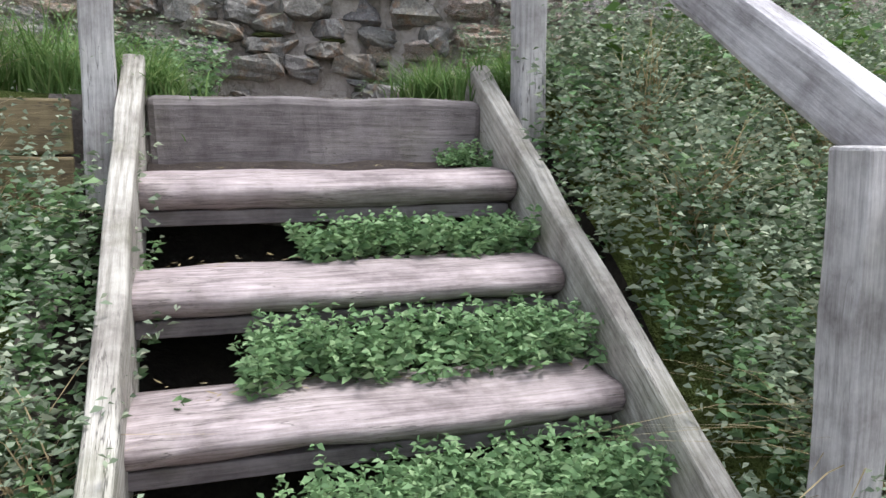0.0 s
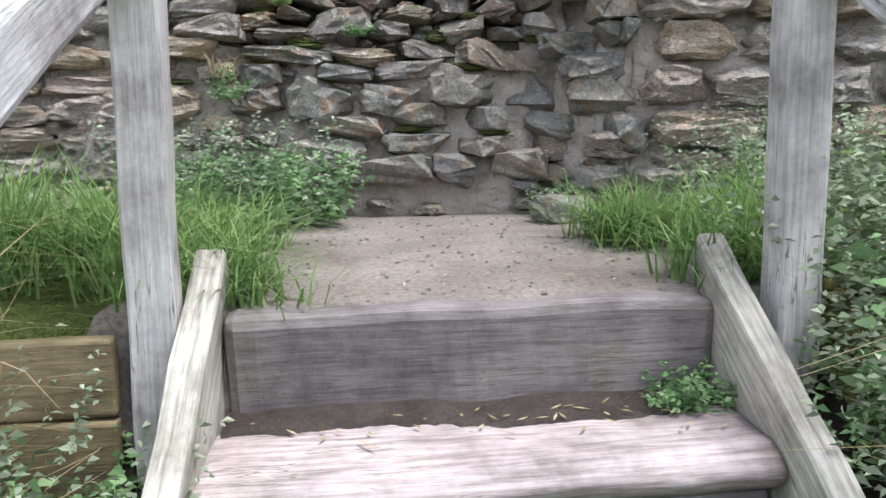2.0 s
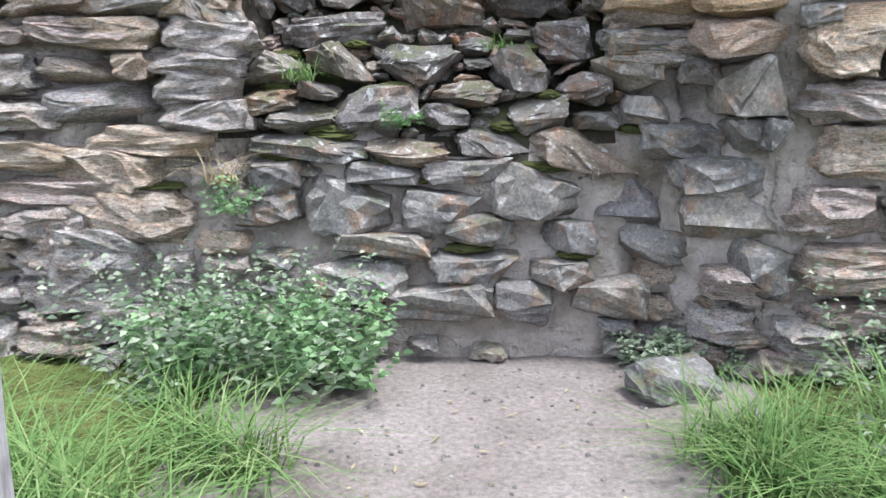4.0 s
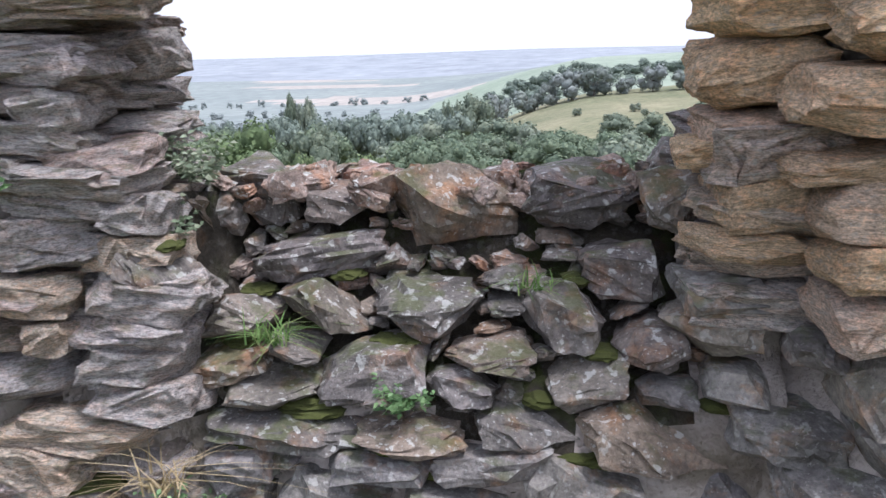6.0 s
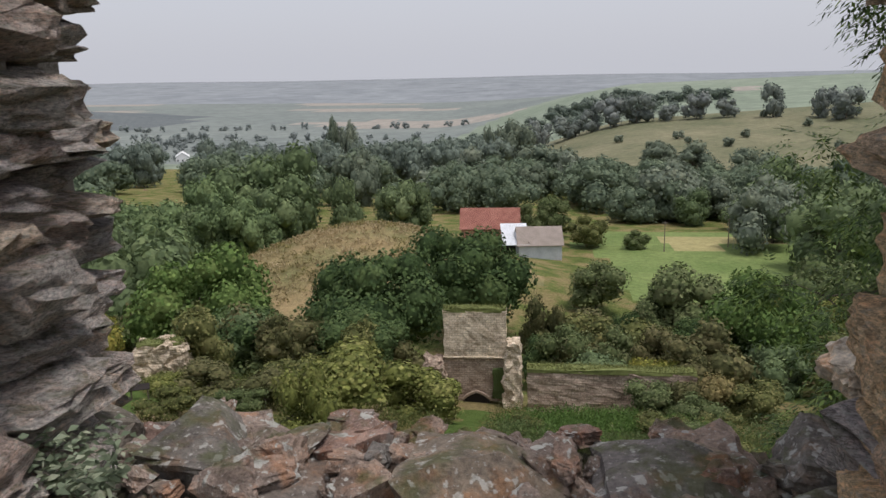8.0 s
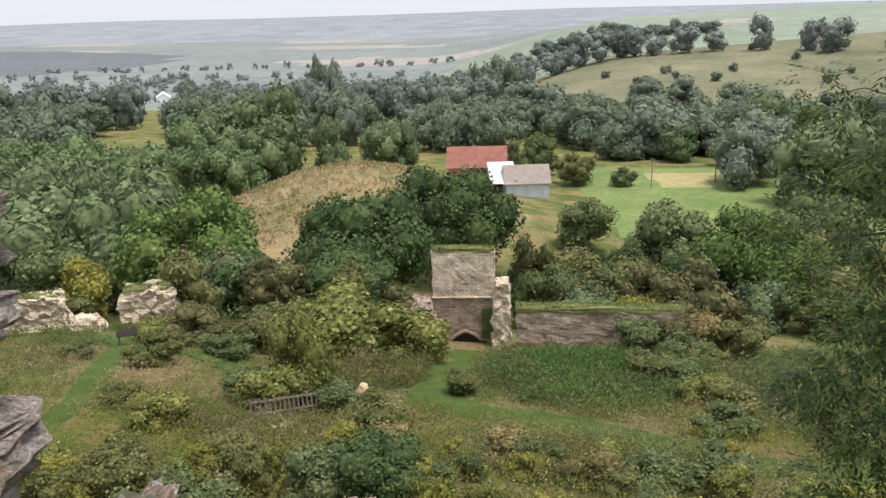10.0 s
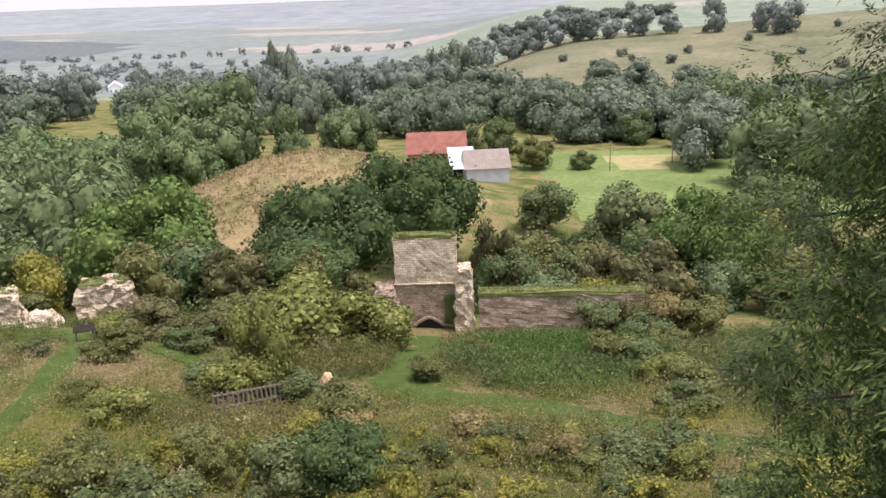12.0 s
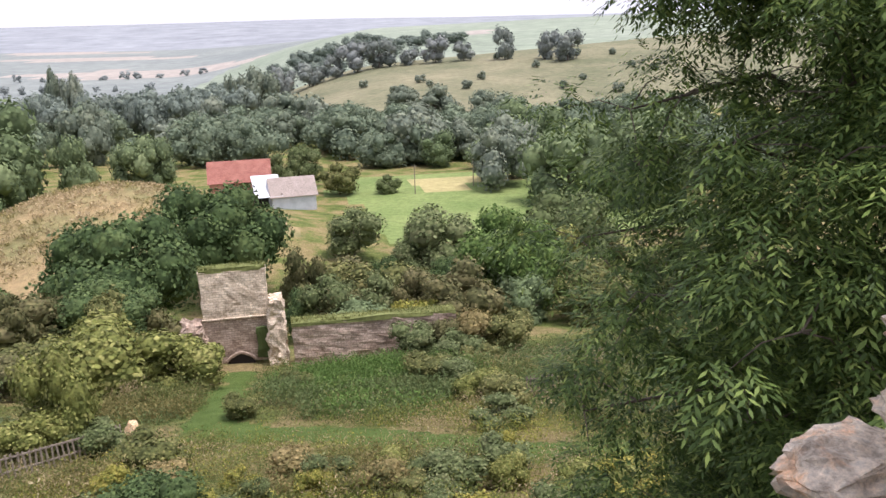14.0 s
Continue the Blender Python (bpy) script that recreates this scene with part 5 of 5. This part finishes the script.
        pos = feet + np.stack([rng.normal(size=k) * 0.3, rng.normal(size=k) * 0.3, rng.uniform(0.0, 1.0, k) * hh], 1)
        hd = unit(np.stack([rng.normal(size=k), rng.normal(size=k), rng.uniform(0.5, 2.2, k)], 1))
        ln = leaf * rng.uniform(0.6, 1.6, k)
        stuff("scrub", leaf_quads(rng, pos, hd, ln * 1.7, ln * 0.42), LEAF[mt], word, "scrub")


scrub(5200, -24, 16, 15, 36, 0.2, 1.0, ["olive", "rust", "yellow", "lime", "dry", "rust", "lime", "yellow"], "rough autumn weeds and grasses on the castle slope", 0.065, 38)
scrub(4600, -36, 22, 34, 57, 0.2, 0.9, ["dry", "rust", "olive", "brown", "lime", "mid"], "rough brambles and weeds below the ruined wall", 0.085, 30)
scrub(1900, -3.5, 9, 36, 56, 0.3, 1.1, ["bright", "mid", "bright"], "fresh green bramble thicket below the low wall", 0.14, 26, True)
scrub(1200, 8, 26, 31, 55, 0.3, 1.2, ["mid", "olive", "mid"], "dull green bramble thicket", 0.14, 26, True)

scrub(2600, -50, -8, 92, 132, 0.1, 0.4, ["dry", "rust", "dry", "dry"], "dry tawny grass on the rounded hill", 0.28, 8, True)

scrub(420, -12.5, -5, 41, 48, 0.4, 1.4, ["rust", "dry", "olive", "rust"], "tawny stand of tall withered herbs below the ruin", 0.12, 40, True)
scrub(300, -14, -5, 27, 32, 0.3, 1.0, ["dry", "rust", "brown"], "rusty withered willowherb on the slope", 0.09, 40, True)
scrub(260, -1, 5, 24, 29, 0.3, 1.1, ["rust", "brown", "dry"], "rusty withered willowherb on the slope", 0.08, 40, True)

for kind, x, y, top, w in (
    ("lime", -11.0, 36.8, 4.4, 3.6), ("lime", -11.8, 35.6, 2.2, 3.4), ("lime", -12.0, 51, 4.0, 8.5), ("lime", -8.6, 51.5, 3.4, 5.5), ("lime", -14.8, 51.5, 3.2, 5.0), ("olive", -16.5, 50, 2.8, 5), ("mid", -8.8, 55, 3.0, 3), ("dark", -4.2, 21.5, 2.2, 2.8), ("mid", -5.6, 21, 1.7, 2.2),
    ("yellow", -2.6, 19.6, 1.9, 1.4), ("yellow", -0.6, 19, 1.4, 1.7), ("yellow", 0.6, 18.4, 1.2, 1.6), ("olive", 2.2, 18.6, 1.2, 1.8), ("mid", -1.6, 18.6, 1.1, 1.3), ("olive", -3.4, 18.3, 1.2, 1.5), ("olive", -10.5, 20, 1.7, 2), ("yellow", -13, 21.5, 1.3, 1.7), ("mid", -9, 19.3, 1.5, 2.2), ("olive", -7.7, 18.4, 1.2, 1.7),
    ("olive", -12.8, 24, 1.5, 2.0), ("mid", -15, 20.5, 1.3, 2.4), ("rust", -5.0, 26.5, 1.1, 2), ("rust", -1.0, 27, 1.1, 2.2), ("rust", 1.6, 25, 1.1, 1.8), ("mid", 3.4, 24.5, 1.3, 2.4), ("mid", 5.5, 26, 1.2, 2.2),
    ("mid", 6.8, 55.5, 2.6, 4), ("brown", 8.5, 55.2, 2.5, 3), ("rust", 10.2, 54.5, 3.2, 4), ("olive", 12.8, 54, 3.0, 4), ("mid", 8.8, 52.5, 2.0, 3.6), ("yellow", 3.5, 20.5, 1.1, 1.6), ("mid", 6.2, 21, 1.3, 2.2), ("brown", -20.5, 47, 1.3, 4), ("brown", -16.8, 46, 1.3, 4), ("olive", -33, 53, 1.6, 4), ("brown", -22.4, 50, 1.8, 3.6),
):
    tree(kind, x, y, land1(x, y) + top, w)
for _ in range(70):
    tx, ty = TREE_RNG.uniform(-15, 9), TREE_RNG.uniform(14.5, 27)
    if on_path(tx, ty) or abs(tx) > 2 + ty * 0.75:
        continue
    k = TREE_RNG.choice(["lime", "olive", "yellow", "yellow", "mid", "lime", "lime"])
    tree(k, tx, ty, land1(tx, ty) + TREE_RNG.uniform(0.7, 1.5), TREE_RNG.uniform(1.0, 2.2))
for _ in range(26):
    tx, ty = TREE_RNG.uniform(-30, 12), TREE_RNG.uniform(28, 50)
    if on_path(tx, ty) or on_path(tx, ty + 2):
        continue
    tree(TREE_RNG.choice(["olive", "olive", "lime", "mid"]), tx, ty, land1(tx, ty) + TREE_RNG.uniform(0.5, 1.1), TREE_RNG.uniform(1.5, 3.0))
# gorse dotted over the hill pasture
for _ in range(20):
    tx, ty = TREE_RNG.uniform(20, 150), TREE_RNG.uniform(270, 420)
    tree("wood", tx, ty, land1(tx, ty) + TREE_RNG.uniform(2, 4), TREE_RNG.uniform(3, 7))
# scrub wood between the ruin and the meadow
for _ in range(60):
    tx, ty = TREE_RNG.uniform(-2, 34), TREE_RNG.uniform(62, 100)
    if tx < 16 and ty > 88 or tx < 1 and ty > 72:
        continue
    tree(TREE_RNG.choice(["mid", "mid", "olive", "dark", "grove", "brown"]), tx, ty, land1(tx, ty) + TREE_RNG.uniform(3, 6), TREE_RNG.uniform(4, 8))
for _ in range(22):
    tx, ty = TREE_RNG.uniform(-45, -12), TREE_RNG.uniform(58, 76)
    tree(TREE_RNG.choice(["mid", "dark", "brown", "grove"]), tx, ty, land1(tx, ty) + TREE_RNG.uniform(4, 7), TREE_RNG.uniform(5, 8))


# ---- the ash tree close by ----
def ash_tree():
    base = Vector((6.5, 11.3, land1(6.5, 11.3)))
    ob = empty("ash_tree", Matrix.Translation(base), "large ash tree with drooping feathery leaves close to the wall", "tree")
    r = random.Random(8)
    bm = bmesh.new()

    def limb(pts, r0, r1, n=8):
        rings = []
        for i, p in enumerate(pts):
            d = (pts[min(i + 1, len(pts) - 1)] - pts[max(i - 1, 0)]).normalized()
            s = d.orthogonal().normalized()
            t = d.cross(s)
            q = r0 + (r1 - r0) * i / (len(pts) - 1)
            rings.append([bm.verts.new(p + (s * math.cos(k * 6.2832 / n) + t * math.sin(k * 6.2832 / n)) * q) for k in range(n)])
        for a, b in zip(rings, rings[1:]):
            for k in range(n):
                bm.faces.new((a[k], a[(k + 1) % n], b[(k + 1) % n], b[k]))

    trunk = [Vector((0, 0, -0.5)), Vector((0.1, 0, 3)), Vector((0, -0.1, 6)), Vector((0.2, 0, 9)), Vector((0.3, 0.1, 12.5))]
    limb(trunk, 0.28, 0.06)
    ends = []
    for i in range(58):
        z = 1.4 + 11.6 * i / 57
        a = r.uniform(0, 6.28) if i % 3 == 0 else r.uniform(2.2, 4.9)
        reach = (4.1 if z < 6 else 4.1 - min(z - 6, 2.5) * 0.34) * r.uniform(0.55, 1.0)
        s = Vector((0.05, 0, z))
        mid = s + Vector((math.cos(a) * reach * 0.5, math.sin(a) * reach * 0.5, reach * 0.28))
        end = s + Vector((math.cos(a) * reach, math.sin(a) * reach, reach * r.uniform(0.1, 0.45)))
        limb([s, mid, end], 0.06, 0.012, 6)
        for f in (0.35, 0.6, 0.8, 1.0):
            p = s.lerp(mid, f * 2) if f < 0.5 else mid.lerp(end, f * 2 - 1)
            for _ in range(3):
                e = p + Vector((r.uniform(-0.9, 0.9), r.uniform(-0.9, 0.9), r.uniform(-0.7, 0.7)))
                limb([p, p.lerp(e, 0.5) + Vector((0, 0, 0.1)), e], 0.012, 0.004, 4)
                ends.append(e)
    part("trunk", bm, BARK, ob, "grey-brown trunk and branches")
    g = np.random.default_rng(4)
    pts = np.array([tuple(e) for e in ends])
    each = 72
    n = len(pts) * each
    size = np.repeat(g.uniform(0.3, 0.6, len(pts)), each)
    out = unit(g.normal(size=(n, 3)) + np.array([0, 0, 0.35]))
    c = np.repeat(pts, each, 0) + out * (size * g.uniform(0.45, 1.0, n))[:, None] * np.array([1, 1, 0.75])
    head = unit(out * np.array([1, 1, 0.35]) + g.normal(size=(n, 3)) * 0.3 - np.array([0, 0, 0.4]))
    side = unit(np.cross(head, np.array([0, 0, 1.0])))
    up = np.cross(side, head)
    length = g.uniform(0.2, 0.34, n)
    quads = []
    for k in range(4):
        f = 0.25 + 0.75 * k / 3
        stem = c + head * (length * f)[:, None] - np.array([0, 0, 0.2]) * (f * f * length)[:, None]
        for s in ((-1, 1) if k < 3 else (0,)):
            d = unit(head * (0.8 if s else 1.0) + side * s * 0.85 + g.normal(size=(n, 3)) * 0.12 - np.array([0, 0, 0.25]))
            ln = length * 0.4 * g.uniform(0.85, 1.15, n)
            wd = unit(np.cross(d, up)) * (ln * 0.14)[:, None]
            m = stem + d * (ln * 0.45)[:, None]
            quads.append(np.stack([stem, m + wd, stem + d * ln[:, None], m - wd], 1))
    crown = new("crown", quads_mesh("crown", np.concatenate(quads), LEAF["ash"]))
    crown.parent = ob


ash_tree()


# ---- the ruin below, the barns and houses ----
def masonry_material(name, a, b, mortar, w=0.35, h=0.13):
    M = Mat(name, 0.95, 0.15)
    br = M.node("ShaderNodeTexBrick", Scale=1.0, Color1=(*a, 1), Color2=(*b, 1), Mortar=(*mortar, 1))
    br.inputs["Mortar Size"].default_value = 0.018
    br.inputs["Brick Width"].default_value, br.inputs["Row Height"].default_value = w, h
    rot = M.node("ShaderNodeMapping", Rotation=(radians(90), 0, 0))
    warp = M.node("ShaderNodeTexNoise", Scale=3.0, Detail=3.0)
    M.link(M.co.outputs["Object"], warp.inputs["Vector"])
    add = M.mix(0.05, M.co.outputs["Object"], warp.outputs["Color"], "ADD")
    M.link(add, rot.inputs["Vector"])
    M.link(rot.outputs[0], br.inputs["Vector"])
    col = M.mix(1.0, br.outputs["Color"], M.ramp(M.noise(0.9, 7, 0.7), [(0.3, (0.55, 0.5, 0.46)), (0.55, (1, 1, 1)), (0.75, (1.25, 1.2, 1.15))]), "MULTIPLY")
    col = M.mix(1.0, col, M.ramp(M.noise(9, 5, 0.7), [(0.3, (0.6, 0.6, 0.6)), (0.7, (1.3, 1.3, 1.3))]), "MULTIPLY")
    M.bump(br.outputs["Fac"], -0.5, 0.03)
    M.bump(M.noise(5, 6, 0.7), 0.5, 0.06)
    return M.done(col)


RUIN = masonry_material("ruin_masonry", (0.58, 0.48, 0.355), (0.78, 0.67, 0.52), (0.47, 0.385, 0.285), 0.4, 0.17)
RUIN_LOW = masonry_material("ruin_dark_masonry", (0.34, 0.255, 0.2), (0.58, 0.465, 0.37), (0.3, 0.235, 0.175), 0.38, 0.17)
DARK = plain("dark_opening", (0.025, 0.02, 0.018), 0.9)
TURF = plain("mossy_turf", (0.16, 0.18, 0.06), 0.95, 0, 0.4, 3)


def ragged_block(sx, sy, sz, seed, rough=0.12, cut=10, taper=0.0):
    """A masonry lump: a block with a broken outline; foot at 0."""
    bm = bmesh.new()
    bmesh.ops.create_cube(bm, size=1.0)
    bmesh.ops.subdivide_edges(bm, edges=bm.edges, cuts=cut, use_grid_fill=True)
    for v in bm.verts:
        f = v.co.z + 0.5
        v.co = Vector((v.co.x * sx * (1 - taper * f), v.co.y * sy, f * sz))
        q = v.co * 1.3 + Vector((seed * 5.1, seed, 0))
        v.co += Vector((noise.fractal(q, 0.8, 2, 3), noise.fractal(q + Vector((7, 0, 0)), 0.8, 2, 3), noise.fractal(q + Vector((0, 7, 0)), 0.8, 2, 3) * f)) * rough
    return bm


def turf_top(parent, sx, sy, z, seed):
    part("turf", ragged_block(sx, sy, 0.28, seed, 0.13, 8), TURF, parent, "turf growing on the wall top").location = (0, 0, z)
    g = np.random.default_rng(seed)
    n = int(220 * sx)
    f = np.stack([g.uniform(-sx / 2, sx / 2, n), g.uniform(-sy / 2, sy / 2, n), np.full(n, z + 0.2)], 1)
    t = new("grass", quads_mesh("grass", blade_quads(g, f, 0.3, 0.05), LEAF["olive"]))
    t.parent = parent


gz = -21.6
tower = empty("ruined_tower", pose(-5.7, 59.0, gz, 0, 0, 3), "ruined pale masonry tower wall with an arched doorway", "ruin")
part("upper_wall", ragged_block(4.5, 1.0, 3.5, 1, 0.07, 14), RUIN, tower, "pale upper masonry").location = (0, 0, 3.35)
part("lower_wall", ragged_block(4.5, 0.9, 3.4, 2, 0.05, 14), RUIN_LOW, tower, "reddish lower masonry").location = (0, 0.12, 0)
part("string_course", box_bm(4.6, 0.25, 0.14, 0.03, 0.04, 20, 3), RUIN, tower).location = (0, -0.45, 3.4)
turf_top(tower, 4.5, 1.0, 6.75, 5)
bm = bmesh.new()
arch = [(-0.95, -0.3), (-0.95, 0.15), (-0.7, 0.4), (-0.3, 0.62), (0, 0.72), (0.3, 0.62), (0.7, 0.4), (0.95, 0.15), (0.95, -0.3)]
bm.faces.new([bm.verts.new((x, 0, z)) for x, z in arch])
ext = bmesh.ops.extrude_face_region(bm, geom=list(bm.faces))
bmesh.ops.translate(bm, vec=(0, 0.3, 0), verts=[v for v in ext["geom"] if isinstance(v, bmesh.types.BMVert)])
# solid near-black slab: the shade inside the doorway is put in as colour
part("doorway", bm, DARK, tower, "arched doorway, the shade inside painted near-black").location = (0.1, -0.42, 0.0)
for (ax, az), (bx, bz) in zip(arch[1:-2], arch[2:-1]):
    s = part("arch_stone", box_bm(math.hypot(bx - ax, bz - az) + 0.06, 0.2, 0.2, 0.02, 0.02), RUIN_LOW, tower)
    s.location, s.rotation_euler = (0.1 + (ax + bx) / 2 * 1.06, -0.5, (az + bz) / 2 * 1.06 + 0.05), (0, -math.atan2(bz - az, bx - ax), 0)
st = part("broken_side_wall", ragged_block(1.3, 2.0, 4.7, 7, 0.3, 18, 0.35), RUIN, tower, "ragged broken side wall")
st.location = (2.7, -0.7, 0)
st = part("broken_stub", ragged_block(1.7, 1.4, 3.4, 9, 0.35, 16, 0.3), RUIN_LOW, tower, "ragged broken stub of wall")
st.location = (-2.95, -0.5, 0)
turf = part("ivy", ragged_block(0.9, 0.3, 2.3, 10, 0.12, 6), LEAF["mid"], tower, "ivy climbing the wall")
turf.location = (1.75, -0.5, 0.3)

low_wall = empty("low_wall", pose(3.9, 58.0, -22.2, 0, 0, 0), "low overgrown curtain wall with a turf top", "wall")
part("wall", ragged_block(11.5, 1.1, 3.5, 12, 0.12, 22), RUIN_LOW, low_wall)
turf_top(low_wall, 11.6, 1.2, 3.4, 13)
for x, y, sx, h, sd in ((-26.6, 52.8, 3.8, 3.0, 15), (-33.5, 49.5, 5.5, 2.3, 17), (-29.6, 49.8, 2.0, 0.8, 19)):
    zz = land1(x, y)
    ru = empty("ruined_wall", pose(x, y, zz - 0.3, 0, 0, 20), "crumbling stub of curtain wall overgrown with grass", "ruin", "wall stubs")
    part("wall", ragged_block(sx, 1.6, h + 0.3, sd, 0.4, 18, 0.2), RUIN, ru)
    if h > 1:
        turf_top(ru, sx * 0.8, 1.3, h + 0.1, sd + 1)


def paling(x0, y0, x1, y1, n, h, label):
    z0 = land1(x0, y0)
    ob = empty("paling_fence", pose(x0, y0, 0, 0, 0, 0), label, "fence", "paling fences")
    d = Vector((x1 - x0, y1 - y0, 0))
    bm0 = box_bm(0.09, 0.03, h, 0.006)
    me = bpy.data.meshes.new("paling")
    bm0.to_mesh(me)
    bm0.free()
    me.materials.append(PALING)
    ang = math.atan2(d.y, d.x)
    for i in range(n):
        p = d * (i / (n - 1))
        s = new("paling", me)
        s.parent = ob
        s.location = (p.x, p.y, land1(x0 + p.x, y0 + p.y) + h * 0.5 + 0.1)
        s.rotation_euler = (0, radians(TREE_RNG.uniform(-5, 5)), ang)
    za, zb = land1(x0, y0), land1(x1, y1)
    for f in (0.3, 0.85):
        r = part("rail", box_bm(math.hypot(d.length, zb - za), 0.05, 0.07, 0.005), PALING, ob)
        r.location = (d.x / 2, d.y / 2, (za + zb) / 2 + h * f + 0.1)
        r.rotation_euler = (0, -math.atan2(zb - za, d.length), ang)


paling(-11.6, 31.8, -8.6, 36.6, 24, 1.0, "leaning weathered paling fence in the scrub")
paling(9.4, 37.2, 11.5, 36.4, 14, 1.1, "dark paling fence half hidden under the trees")


bx, by = -23.6, 44.2
board = empty("information_board", pose(bx, by, land1(bx, by), 0, 0, 25), "small dark low information board on two posts beside the path", "sign")
for k in (-0.45, 0.45):
    part("post", box_bm(0.09, 0.09, 0.8, 0.008), PALING, board).location = (k, 0, 0.38)
panel = part("panel", box_bm(1.15, 0.5, 0.05, 0.01), DARK, board, "dark sloping panel")
panel.location, panel.rotation_euler = (0, 0, 0.8), (radians(25), 0, 0)
fx, fy = -8.3, 37.0
stump = tagged(new("fallen_masonry", BROWN_ROCKS[1]), "brown lump of old masonry at the fence end", "stone")
stump.location, stump.scale, stump.rotation_euler = (fx, fy, land1(fx, fy) + 0.4), (0.6, 0.6, 1.2), (0.1, 0.2, 0.5)


def corrugated(name, a, b, rust=0.5, pitch=4.0):
    M = Mat(name, 0.6, 0.4)
    w = M.node("ShaderNodeTexWave", Scale=pitch, Distortion=0.0)
    M.link(M.coords("Object"), w.inputs["Vector"])
    col = M.ramp(M.noise(0.7, 6, 0.7), [(0.35, a), (0.65, b)])
    col = M.mix(1.0, col, M.ramp(w.outputs["Fac"], [(0.2, (0.8, 0.8, 0.8)), (0.8, (1.1, 1.1, 1.1))]), "MULTIPLY")
    M.bump(w.outputs["Fac"], 0.5, 0.05)
    return M.done(col)


RED_TIN = corrugated("rusty_red_sheet", (0.24, 0.08, 0.055), (0.36, 0.15, 0.11))
WHITE_TIN = corrugated("pale_sheet", (0.62, 0.64, 0.67), (0.75, 0.77, 0.8))
BROWN_TIN = corrugated("weathered_brown_sheet", (0.27, 0.225, 0.19), (0.36, 0.3, 0.26))
GREY_TIN = corrugated("grey_wall_sheet", (0.36, 0.38, 0.4), (0.5, 0.52, 0.54))
BRICK_RED = plain("red_brick_wall", (0.36, 0.17, 0.12), 0.9)
ROOF_TILE = plain("brown_roof_tiles", (0.25, 0.14, 0.11), 0.9)
RENDER_WHITE = plain("white_painted_wall", (0.75, 0.75, 0.73), 0.8, 0, 0.06)
PANE = plain("dark_window", (0.05, 0.06, 0.07), 0.2)


def gable_house(name, x, y, z, turn, w, l, eaves, ridge, wall_mat, roof_mat, label, windows=0, category="house"):
    """A house or barn: walls with gables, two roof slopes with thickness, windows on the long side."""
    ob = empty(name, pose(x, y, z, 0, 0, turn), label, category)
    bm = bmesh.new()
    pts = [(-w / 2, 0), (w / 2, 0), (w / 2, eaves), (0, ridge), (-w / 2, eaves)]
    f = [bm.verts.new((a, -l / 2, b)) for a, b in pts]
    g = [bm.verts.new((a, l / 2, b)) for a, b in pts]
    bm.faces.new(f)
    bm.faces.new(g[::-1])
    for i in range(5):
        bm.faces.new((f[i], f[(i + 1) % 5], g[(i + 1) % 5], g[i]))
    part("wall", bm, wall_mat, ob)
    rise = ridge - eaves
    for s in (-1, 1):
        half = math.hypot(w / 2, rise) + 0.35
        r = part("roof", box_bm(half, l + 0.7, 0.12, 0.02), roof_mat, ob)
        ang = math.atan2(rise, w / 2)
        r.location = (s * (w / 4 + 0.12 * math.cos(ang)), 0, eaves + rise / 2 - 0.05)
        r.rotation_euler = (0, s * ang, 0)
    for i in range(windows):
        wd = part("window", box_bm(0.12, 1.0, 1.1, 0.01), PANE, ob)
        wd.location = (w / 2 + 0.02, -l / 2 + l * (i + 0.5) / windows, eaves * 0.6)
        wd = part("window", box_bm(1.0, 0.12, 1.1, 0.01), PANE, ob)
        wd.location = (-w / 2 + w * (i + 0.5) / windows, -l / 2 - 0.02, eaves * 0.6)
    return ob


bz = -29.5
gable_house("grey_barn", -3.2, 140.5, bz, 98, 6.5, 7.2, 3.5, 6.0, GREY_TIN, BROWN_TIN, "grey corrugated barn with a weathered brown roof", 0, "barn")
lean_to = empty("lean_to_shed", pose(-7.2, 140.5, bz, 0, 0, 8), "open lean-to with a white sheet roof beside the barn", "shed")
part("roof", box_bm(4.6, 8.0, 0.12, 0.02), WHITE_TIN, lean_to).location = (0, 0, 4.7)
lean_to.children[0].rotation_euler = (radians(17), 0, 0)
for px, py in ((-2, -3.5), (2, -3.5), (-2, 3.5), (2, 3.5)):
    part("post", box_bm(0.2, 0.2, 4.0, 0.01), BARK, lean_to).location = (px, py, 2.0)
part("back_wall", box_bm(4.4, 0.15, 3.4, 0.02), DARK, lean_to).location = (0, 3.6, 1.7)
gable_house("red_barn", -12.5, 153.0, bz + 2.2, 94, 7.0, 10.5, 1.8, 5.0, BRICK_RED, RED_TIN, "old brick barn with a rusty red corrugated roof", 2, "barn")

gable_house("white_house", -262, 545, -54, 25, 9, 16, 6, 9, RENDER_WHITE, RENDER_WHITE, "large white house among trees in the valley", 3)
gable_house("brick_house", -157, 296, -46.5, 40, 7, 10, 5, 8, BRICK_RED, ROOF_TILE, "red brick house among the trees", 2)
gable_house("slate_house", -147, 288, -48, 60, 6, 10, 4, 6.5, BRICK_RED, BROWN_TIN, "low house with a dark roof among the trees", 2)
for x, y in ((19, 150), (31, 155), (52, 140)):
    p = empty("utility_pole", pose(x, y, land1(x, y)), "plain wooden pole standing in the meadow", "pole", "poles")
    bm = bmesh.new()
    bmesh.ops.create_cone(bm, cap_ends=True, segments=8, radius1=0.1, radius2=0.07, depth=5.5)
    part("shaft", bm, PALING, p).location = (0, 0, 2.7)
    part("crossarm", box_bm(0.9, 0.1, 0.1, 0.01), PALING, p).location = (0, 0, 5.2)
